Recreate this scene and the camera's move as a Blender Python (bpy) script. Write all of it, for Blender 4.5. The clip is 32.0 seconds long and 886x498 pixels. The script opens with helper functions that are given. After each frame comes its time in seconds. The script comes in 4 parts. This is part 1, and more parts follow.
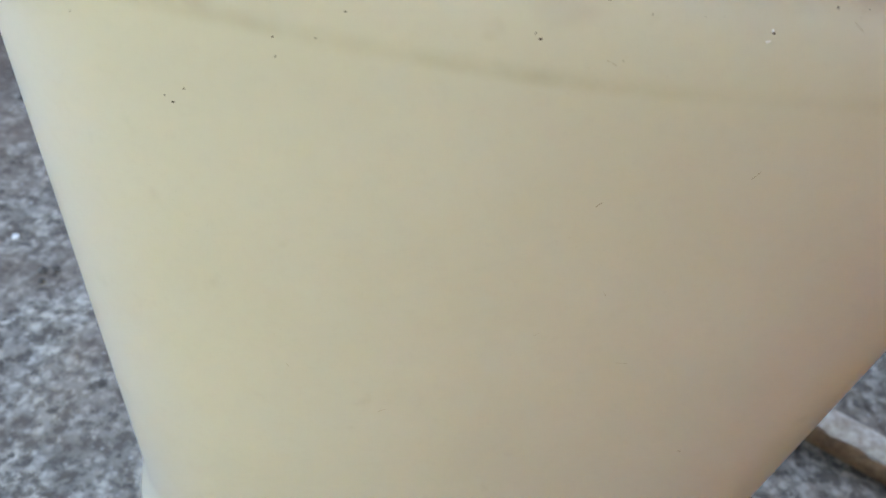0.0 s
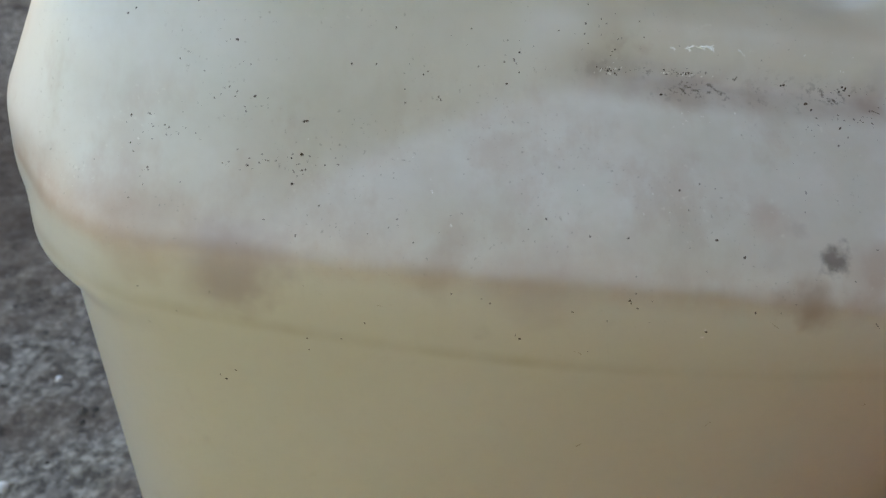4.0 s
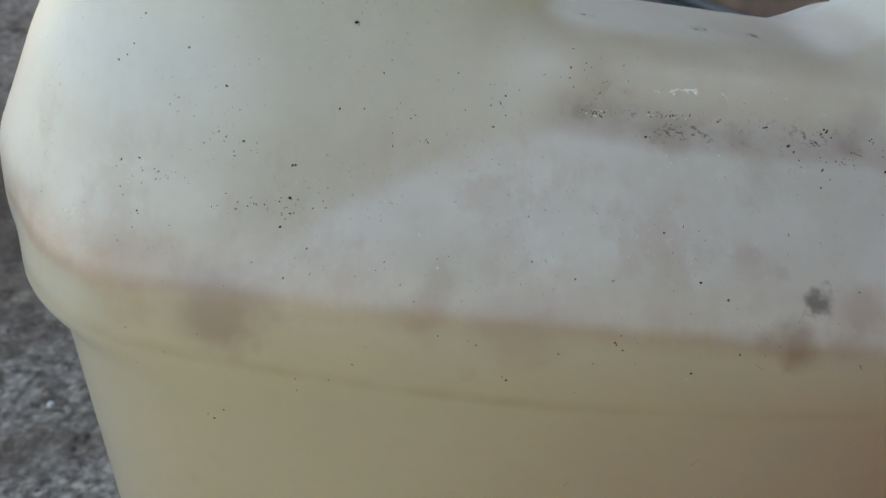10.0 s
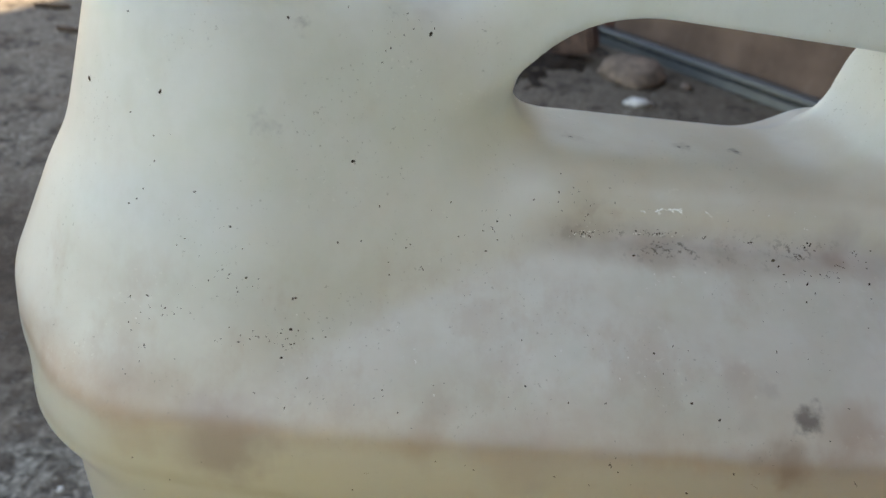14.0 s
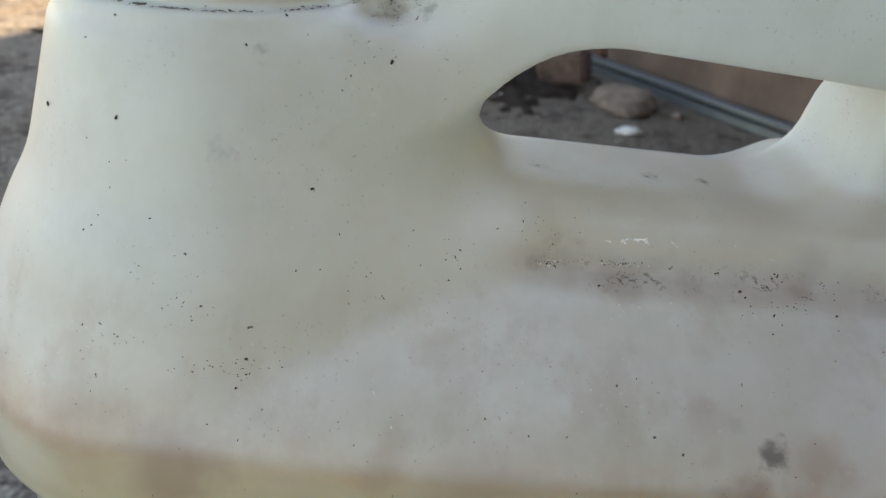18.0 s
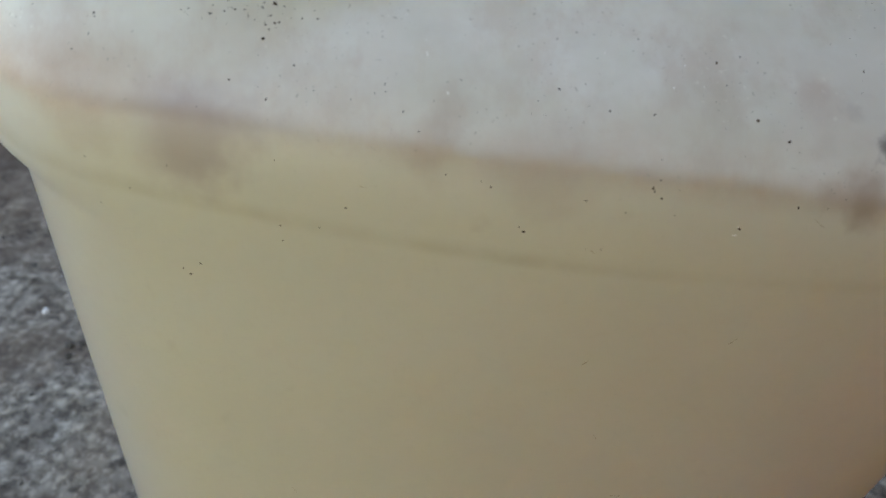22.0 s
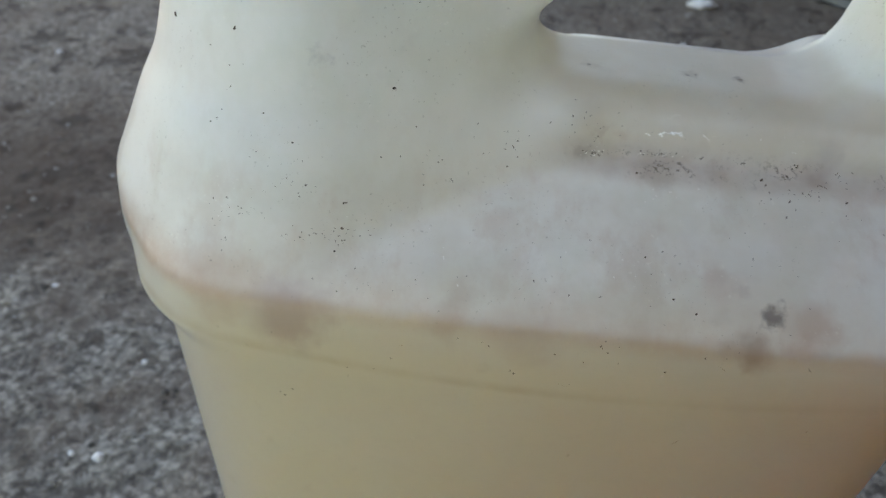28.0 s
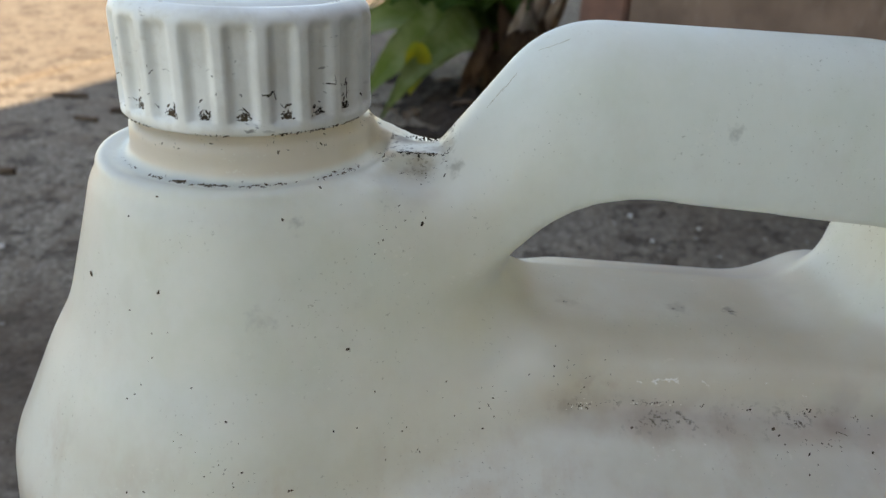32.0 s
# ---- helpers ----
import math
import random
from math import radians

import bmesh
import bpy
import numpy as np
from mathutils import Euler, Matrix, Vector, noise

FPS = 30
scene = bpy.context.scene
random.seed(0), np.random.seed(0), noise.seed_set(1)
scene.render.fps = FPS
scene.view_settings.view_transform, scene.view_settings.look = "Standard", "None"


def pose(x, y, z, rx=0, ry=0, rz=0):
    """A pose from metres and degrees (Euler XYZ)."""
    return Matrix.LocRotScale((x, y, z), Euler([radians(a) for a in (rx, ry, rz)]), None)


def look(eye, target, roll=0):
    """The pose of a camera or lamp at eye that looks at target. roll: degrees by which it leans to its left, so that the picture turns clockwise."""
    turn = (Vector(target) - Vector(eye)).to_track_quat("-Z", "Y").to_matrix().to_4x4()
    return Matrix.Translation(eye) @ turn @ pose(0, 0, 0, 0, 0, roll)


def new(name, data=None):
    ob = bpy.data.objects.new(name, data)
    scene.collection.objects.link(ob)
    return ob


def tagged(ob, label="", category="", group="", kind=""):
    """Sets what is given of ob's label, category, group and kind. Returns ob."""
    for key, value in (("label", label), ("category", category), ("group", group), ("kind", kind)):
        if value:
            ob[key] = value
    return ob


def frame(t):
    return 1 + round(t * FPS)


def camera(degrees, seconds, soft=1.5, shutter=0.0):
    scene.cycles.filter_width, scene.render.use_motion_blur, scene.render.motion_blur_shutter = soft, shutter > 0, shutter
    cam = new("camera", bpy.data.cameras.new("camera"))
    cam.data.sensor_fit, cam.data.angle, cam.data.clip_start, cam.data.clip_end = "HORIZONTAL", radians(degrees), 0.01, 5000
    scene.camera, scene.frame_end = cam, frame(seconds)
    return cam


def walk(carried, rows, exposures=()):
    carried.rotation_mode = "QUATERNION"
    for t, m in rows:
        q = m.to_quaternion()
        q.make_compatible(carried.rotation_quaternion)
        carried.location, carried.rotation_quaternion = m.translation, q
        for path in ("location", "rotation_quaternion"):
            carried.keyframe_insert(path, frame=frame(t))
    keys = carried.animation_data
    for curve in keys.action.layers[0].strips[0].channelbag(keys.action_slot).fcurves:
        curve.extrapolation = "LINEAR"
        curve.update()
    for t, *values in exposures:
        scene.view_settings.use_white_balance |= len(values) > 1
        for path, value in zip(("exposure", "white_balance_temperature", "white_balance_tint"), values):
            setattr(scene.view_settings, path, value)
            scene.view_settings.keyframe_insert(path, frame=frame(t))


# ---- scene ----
cam = camera(63.1, 32.0)
PATH = [
    (0, (-0.02508, -0.15166, 0.29465), (-0.01436, -0.04052, 0.19450), 9.73),
    (0.5, (-0.02324, -0.15350, 0.30345), (-0.01667, -0.03625, 0.21012), 8.25),
    (1, (-0.02733, -0.15290, 0.32036), (-0.01985, -0.03466, 0.22837), 7.98),
    (1.5, (-0.03017, -0.15327, 0.32727), (-0.02305, -0.03457, 0.23583), 7.72),
    (2, (-0.02939, -0.15424, 0.33447), (-0.02446, -0.03351, 0.24558), 6.87),
    (2.5, (-0.02724, -0.15238, 0.33396), (-0.02263, -0.03153, 0.24523), 6.57),
    (3, (-0.02676, -0.15165, 0.33285), (-0.02168, -0.03130, 0.24347), 6.93),
    (3.5, (-0.02659, -0.15142, 0.33223), (-0.02139, -0.03051, 0.24361), 6.88),
    (4, (-0.02663, -0.15067, 0.33525), (-0.02142, -0.02937, 0.24717), 6.64),
    (4.5, (-0.02530, -0.15091, 0.33718), (-0.01980, -0.02839, 0.25081), 6.85),
    (6.5, (-0.02534, -0.15030, 0.33612), (-0.02035, -0.02769, 0.24985), 6.80),
    (7, (-0.02637, -0.15032, 0.33665), (-0.02163, -0.02768, 0.25042), 6.75),
    (7.5, (-0.02517, -0.15066, 0.33769), (-0.02122, -0.02749, 0.25217), 6.41),
    (8, (-0.02497, -0.15047, 0.33743), (-0.01996, -0.02722, 0.25208), 6.68),
    (8.5, (-0.02529, -0.14988, 0.33732), (-0.02006, -0.02680, 0.25173), 6.83),
    (9, (-0.02548, -0.14961, 0.33800), (-0.02021, -0.02671, 0.25215), 6.82),
    (9.5, (-0.02490, -0.14994, 0.33775), (-0.01999, -0.02646, 0.25273), 6.65),
    (10, (-0.02536, -0.14918, 0.33929), (-0.01983, -0.02568, 0.25435), 6.76),
    (10.5, (-0.02465, -0.15012, 0.34132), (-0.02091, -0.02512, 0.25848), 5.99),
    (11, (-0.02514, -0.14958, 0.34176), (-0.02149, -0.02437, 0.25925), 5.97),
    (11.5, (-0.02491, -0.14828, 0.34468), (-0.02215, -0.02213, 0.26357), 5.53),
    (12, (-0.02540, -0.14846, 0.34563), (-0.02409, -0.02129, 0.26610), 5.09),
    (12.5, (-0.02539, -0.14783, 0.34636), (-0.02372, -0.02066, 0.26683), 5.12),
    (13, (-0.02426, -0.14753, 0.34727), (-0.02246, -0.01987, 0.26854), 5.06),
    (13.5, (-0.02399, -0.14680, 0.34910), (-0.02135, -0.01845, 0.27151), 5.16),
    (14, (-0.02382, -0.14619, 0.35256), (-0.02141, -0.01678, 0.27676), 4.73),
    (14.5, (-0.02380, -0.14599, 0.35638), (-0.02165, -0.01545, 0.28253), 4.77),
    (15, (-0.02250, -0.14606, 0.36031), (-0.02096, -0.01392, 0.28935), 4.43),
    (15.5, (-0.02143, -0.14666, 0.36498), (-0.02031, -0.01232, 0.29826), 3.97),
    (17.5, (-0.01746, -0.14460, 0.35681), (-0.01473, -0.01133, 0.28802), 5.02),
    (18, (-0.01767, -0.14440, 0.35268), (-0.01484, -0.01232, 0.28165), 5.20),
    (18.5, (-0.02111, -0.14195, 0.33588), (-0.01754, -0.01362, 0.25832), 5.00),
    (19, (-0.02459, -0.14184, 0.32788), (-0.01934, -0.01728, 0.24446), 5.74),
    (19.5, (-0.02632, -0.14310, 0.32700), (-0.02125, -0.02192, 0.23875), 6.41),
    (20, (-0.02616, -0.14374, 0.32436), (-0.02173, -0.02358, 0.23468), 6.79),
    (20.5, (-0.02562, -0.14343, 0.32225), (-0.02035, -0.02418, 0.23142), 7.30),
    (21, (-0.02475, -0.14457, 0.32191), (-0.02035, -0.02495, 0.23151), 7.10),
    (21.5, (-0.02470, -0.14453, 0.32191), (-0.01979, -0.02527, 0.23107), 7.30),
    (22, (-0.02305, -0.14510, 0.31575), (-0.01809, -0.02850, 0.22151), 8.27),
    (22.5, (-0.02141, -0.14713, 0.31416), (-0.01686, -0.03049, 0.21996), 8.36),
    (23, (-0.02148, -0.14725, 0.31464), (-0.01693, -0.02988, 0.22135), 8.20),
    (23.5, (-0.02194, -0.14666, 0.31542), (-0.01748, -0.03010, 0.22112), 8.19),
    (24, (-0.02166, -0.14779, 0.31321), (-0.01782, -0.03331, 0.21636), 8.00),
    (24.5, (-0.02053, -0.15032, 0.31051), (-0.01289, -0.04052, 0.20861), 9.05),
    (25, (-0.01910, -0.15415, 0.30826), (-0.01168, -0.04400, 0.20672), 9.30),
    (25.5, (-0.01881, -0.15725, 0.30789), (-0.01104, -0.05138, 0.20191), 9.81),
    (27.5, (-0.01627, -0.16326, 0.32437), (-0.02143, -0.05526, 0.22040), 4.99),
    (28, (-0.01830, -0.16555, 0.36771), (-0.02540, -0.04823, 0.27452), 3.63),
    (28.5, (-0.01703, -0.16332, 0.37523), (-0.02500, -0.04313, 0.28584), 2.52),
    (29, (-0.01941, -0.15970, 0.37508), (-0.02575, -0.03586, 0.29068), 2.65),
    (29.5, (-0.02082, -0.15388, 0.37592), (-0.02580, -0.02466, 0.29991), 2.04),
    (30, (-0.02153, -0.14957, 0.37470), (-0.02606, -0.01844, 0.30200), 2.26),
    (30.5, (-0.02255, -0.14392, 0.37364), (-0.02600, -0.01070, 0.30478), 2.26),
    (31, (-0.02137, -0.13777, 0.37419), (-0.02339, -0.00180, 0.31088), 2.29),
    (31.5, (-0.02204, -0.13758, 0.37368), (-0.02371, -0.00180, 0.30997), 2.45),
    (32, (-0.02201, -0.13728, 0.37234), (-0.02283, -0.00186, 0.30784), 2.79),
]
EXPOSURES = [(t, stops, kelvin + 50, 11) for t, stops, kelvin in ((0.0, 3.01, 7900), (1.0, 2.62, 8550), (2.0, 2.12, 8950), (3.0, 2.07, 9000), (4.0, 2.04, 9050), (9.0, 1.98, 9050), (13.0, 2.05, 9520), (18.0, 2.04, 9450), (20.0, 2.02, 9150), (22.0, 2.24, 9050), (23.0, 2.47, 8900), (24.0, 2.6, 8650), (25.0, 2.93, 8200), (28.0, 2.12, 9150), (30.0, 2.02, 9700), (32.0, 1.9, 9700))]
walk(cam, [(t, look(eye, target, roll)) for t, eye, target, roll in PATH], EXPOSURES)
cam.data.dof.use_dof = True
cam.data.dof.focus_distance = 0.135
cam.data.dof.aperture_fstop = 26.0

FLOOR = 0.02   # the height of the ground

# ---- world and sun ----
SUN_ELEVATION, SUN_AZIMUTH = radians(57), radians(10)   # azimuth from +x towards +y
world = bpy.data.worlds.new("sky")
scene.world = world
world.use_nodes = True
wn = world.node_tree
sky = wn.nodes.new("ShaderNodeTexSky")
sky.sky_type = "NISHITA"
sky.sun_disc = False
sky.dust_density, sky.ozone_density = 0.4, 1.8
sky.sun_elevation = SUN_ELEVATION
sky.sun_rotation = radians(90) - SUN_AZIMUTH
wn.links.new(sky.outputs[0], wn.nodes["Background"].inputs[0])
wn.nodes["Background"].inputs[1].default_value = 0.15
sun_data = bpy.data.lights.new("sun", "SUN")
sun_data.energy, sun_data.angle, sun_data.color = 3.3, radians(0.6), (1.0, 0.96, 0.91)
sun = new("sun", sun_data)
sun.matrix_world = look((6 * math.cos(SUN_ELEVATION) * math.cos(SUN_AZIMUTH), 6 * math.cos(SUN_ELEVATION) * math.sin(SUN_AZIMUTH), 6 * math.sin(SUN_ELEVATION)), (0, 0, 0))


# ---- material tools ----
class Nodes:
    """A small writer of node materials."""

    def __init__(self, name):
        self.mat = bpy.data.materials.new(name)
        self.mat.use_nodes = True
        self.tree = self.mat.node_tree
        self.bsdf = self.tree.nodes["Principled BSDF"]
        self.out = self.tree.nodes["Material Output"]
        self.coord = None

    def add(self, kind, **values):
        node = self.tree.nodes.new(kind)
        for key, value in values.items():
            node.inputs[key.replace("_", " ")].default_value = value
        return node

    def link(self, a, b):
        self.tree.links.new(a, b)

    def object_coord(self):
        if self.coord is None:
            self.coord = self.tree.nodes.new("ShaderNodeTexCoord")
        return self.coord.outputs["Object"]

    def noise(self, scale, detail=4.0, rough=0.55, stretch=None, vector=None):
        node = self.add("ShaderNodeTexNoise", Scale=scale, Detail=detail, Roughness=rough)
        vec = vector or self.object_coord()
        if stretch:
            mapping = self.add("ShaderNodeMapping", Scale=stretch)
            self.link(vec, mapping.inputs["Vector"])
            vec = mapping.outputs[0]
        self.link(vec, node.inputs["Vector"])
        return node.outputs["Fac"]

    def voronoi(self, scale, feature="F1"):
        node = self.add("ShaderNodeTexVoronoi", Scale=scale)
        node.feature = feature
        self.link(self.object_coord(), node.inputs["Vector"])
        return node.outputs["Distance"]

    def ramp(self, fac, low, high, a=0.0, b=1.0):
        node = self.add("ShaderNodeMapRange")
        node.interpolation_type = "SMOOTHSTEP"
        for key, value in zip((1, 2, 3, 4), (low, high, a, b)):
            node.inputs[key].default_value = value
        self.link(fac, node.inputs[0])
        return node.outputs[0]

    def math(self, op, a, b=None, clamp=False):
        node = self.tree.nodes.new("ShaderNodeMath")
        node.operation, node.use_clamp = op, clamp
        for n, value in enumerate((a, b)):
            if value is None:
                continue
            if isinstance(value, (int, float)):
                node.inputs[n].default_value = value
            else:
                self.link(value, node.inputs[n])
        return node.outputs[0]

    def mix(self, fac, a, b):
        node = self.tree.nodes.new("ShaderNodeMix")
        node.data_type = "RGBA"
        for key, value in ((0, fac), (6, a), (7, b)):
            if isinstance(value, (int, float)):
                node.inputs[key].default_value = value
            elif isinstance(value, tuple):
                node.inputs[key].default_value = (*value, 1.0)
            else:
                self.link(value, node.inputs[key])
        return node.outputs[2]

    def axes(self):
        node = self.tree.nodes.new("ShaderNodeSeparateXYZ")
        self.link(self.object_coord(), node.inputs[0])
        return node.outputs

    def bump(self, height, strength, distance):
        node = self.add("ShaderNodeBump", Strength=strength, Distance=distance)
        self.link(height, node.inputs["Height"])
        self.link(node.outputs[0], self.bsdf.inputs["Normal"])
        return node.outputs[0]

    def set(self, color=None, rough=None, spec=None):
        for key, value in (("Base Color", color), ("Roughness", rough), ("Specular IOR Level", spec)):
            if value is None:
                continue
            if isinstance(value, tuple):
                self.bsdf.inputs[key].default_value = (*value, 1.0)
            elif isinstance(value, (int, float)):
                self.bsdf.inputs[key].default_value = value
            else:
                self.link(value, self.bsdf.inputs[key])
        return self


def plastic_material():
    """Milky translucent polyethylene, with a brown tide line, smudges and fine dirt."""
    m = Nodes("milky_plastic")
    x, y, z = m.axes()
    base = m.mix(m.ramp(m.noise(30, 5), 0.35, 0.7), (0.86, 0.885, 0.89), (0.84, 0.86, 0.85))
    base = m.mix(m.ramp(m.noise(420, 5, 0.7), 0.45, 0.75, 0.0, 0.07), base, (0.66, 0.65, 0.62))

    def tint(color, by):
        node = m.tree.nodes.new("ShaderNodeMix")
        node.data_type, node.blend_type = "RGBA", "MULTIPLY"
        node.inputs[0].default_value = 1.0
        m.link(color, node.inputs[6])
        node.inputs[7].default_value = (*by, 1.0)
        return node.outputs[2]

    def warped(scale, size):
        """Coordinates pushed about by noise."""
        node = m.add("ShaderNodeTexNoise", Scale=scale, Detail=3.0, Roughness=0.6)
        m.link(m.object_coord(), node.inputs["Vector"])
        push = m.tree.nodes.new("ShaderNodeVectorMath")
        push.operation = "MULTIPLY_ADD"
        m.link(node.outputs["Color"], push.inputs[0])
        push.inputs[1].default_value = (size,) * 3
        push.inputs[2].default_value = (-size / 2,) * 3
        total = m.tree.nodes.new("ShaderNodeVectorMath")
        m.link(m.object_coord(), total.inputs[0])
        m.link(push.outputs[0], total.inputs[1])
        return total.outputs[0]

    warp = {True: warped(90, 0.010), False: warped(330, 0.006)}

    def spot(base, place, radius, color, strength, rough=0.5):
        """A soft smudge of uneven outline."""
        away = m.tree.nodes.new("ShaderNodeVectorMath")
        away.operation = "DISTANCE"
        m.link(warp[radius > 0.4], away.inputs[0])
        away.inputs[1].default_value = [v * 0.01 for v in place]
        wob = m.math("MULTIPLY_ADD", m.noise(0.9 / (radius * 0.01), 4), rough * 2)
        wob.node.inputs[2].default_value = 1 - rough
        far = m.math("MULTIPLY", away.outputs["Value"], wob)
        return m.mix(m.ramp(far, radius * 0.003, radius * 0.012, strength, 0.0), base, color)

    # the stained tide line at the liquid's height
    wob = m.math("MULTIPLY_ADD", m.noise(55, 4), 0.004)
    wob.node.inputs[2].default_value = -0.002
    h = m.math("ADD", z, wob)
    patch = m.math("MULTIPLY", m.ramp(m.noise(42, 4), 0.38, 0.66, 0.55, 1.0), m.ramp(m.noise(210, 5, 0.7), 0.30, 0.66, 0.75, 1.1))
    glow = m.math("MULTIPLY", m.ramp(h, 0.2640, 0.2735, 1.0, 0.0), m.ramp(h, 0.2605, 0.2640))
    base = m.mix(m.math("MULTIPLY", m.math("MULTIPLY", glow, patch), m.ramp(x, -0.085, -0.045, 0.60, 0.20)), base, (0.62, 0.43, 0.32))
    blush = m.math("MULTIPLY", m.ramp(z, 0.262, 0.281, 1.0, 0.0), m.ramp(z, 0.2585, 0.2625))
    base = m.mix(m.math("MULTIPLY", m.math("MULTIPLY", blush, patch), 0.26), base, (0.64, 0.47, 0.39))
    line = m.math("MULTIPLY", m.ramp(z, 0.2612, 0.2630), m.ramp(z, 0.2630, 0.2652, 1.0, 0.0))
    line = m.math("MULTIPLY", line, m.ramp(x, -0.075, -0.03, 1.0, 0.28))
    base = m.mix(m.math("MULTIPLY", line, m.ramp(m.noise(32, 4), 0.36, 0.66, 0.10, 0.42)), base, (0.42, 0.28, 0.18))
    # blotches, pink-brown and greenish, where the shoulder has been handled
    zone = m.math("MULTIPLY", m.ramp(z, 0.258, 0.266), m.ramp(z, 0.279, 0.292, 1.0, 0.25))
    blot = m.math("MULTIPLY", m.ramp(m.noise(60, 5, 0.66, (1.25, 1, 0.7)), 0.46, 0.70), zone)
    base = m.mix(m.math("MULTIPLY", blot, 0.40), base, (0.60, 0.48, 0.42))
    green = m.math("MULTIPLY", m.ramp(m.noise(48, 4, 0.6, (1.1, 1, 0.9)), 0.46, 0.66), m.ramp(z, 0.262, 0.27))
    base = m.mix(m.math("MULTIPLY", green, 0.20), base, (0.66, 0.73, 0.62))
    # beige film on the grip's floor and under the cap
    grip = m.math("MULTIPLY", m.math("MULTIPLY", m.ramp(z, 0.2865, 0.2915), m.ramp(z, 0.3005, 0.3045, 1.0, 0.0)), m.math("MULTIPLY", m.ramp(x, -0.012, 0.002), m.ramp(x, 0.050, 0.075, 1.0, 0.4)))
    base = m.mix(m.math("MULTIPLY", grip, m.ramp(m.noise(50, 4), 0.30, 0.60, 0.20, 0.42)), base, (0.70, 0.60, 0.47))
    base = m.mix(m.math("MULTIPLY", m.ramp(z, 0.3285, 0.3300), m.math("MULTIPLY", m.ramp(z, 0.336, 0.34, 1.0, 0.0), m.ramp(x, -0.035, -0.03, 0.58, 0.0))), base, (0.74, 0.60, 0.50))
    dust = m.math("MULTIPLY", m.math("MULTIPLY", m.ramp(z, 0.2945, 0.2970), m.ramp(z, 0.3010, 0.3050, 1.0, 0.0)), m.math("MULTIPLY", m.ramp(x, -0.012, 0.0), m.ramp(y, 0.03, 0.04, 1.0, 0.0)))
    base = m.mix(m.math("MULTIPLY", dust, m.ramp(m.noise(45, 4), 0.3, 0.7, 0.25, 0.50)), base, (0.58, 0.525, 0.43))
    # thin line on the step below it: dirt, with the recess's shading in its colour
    bent = m.math("SUBTRACT", z, m.math("MULTIPLY", m.math("MULTIPLY", x, x), 1.05))
    step = m.math("MULTIPLY", m.ramp(bent, 0.2435, 0.2458), m.ramp(bent, 0.2458, 0.2488, 1.0, 0.0))
    base = m.mix(m.math("MULTIPLY", step, m.math("MULTIPLY", m.ramp(m.noise(60, 4), 0.35, 0.7, 0.06, 0.26), m.ramp(x, -0.01, 0.03, 1.0, 0.35))), base, (0.40, 0.33, 0.16))
    # dirt gathered in the crease under the handle
    cy, cz = m.math("ADD", y, 0.0257), m.math("ADD", z, -0.2862)
    crease = m.ramp(m.math("SQRT", m.math("ADD", m.math("MULTIPLY", cy, cy), m.math("MULTIPLY", cz, cz))), 0.001, 0.0065, 1.0, 0.0)
    reach = m.math("MULTIPLY", m.ramp(x, -0.012, 0.006), m.ramp(m.noise(60, 4), 0.36, 0.62, 0.38, 0.85))
    base = m.mix(m.math("MULTIPLY", crease, reach), base, (0.43, 0.33, 0.29))
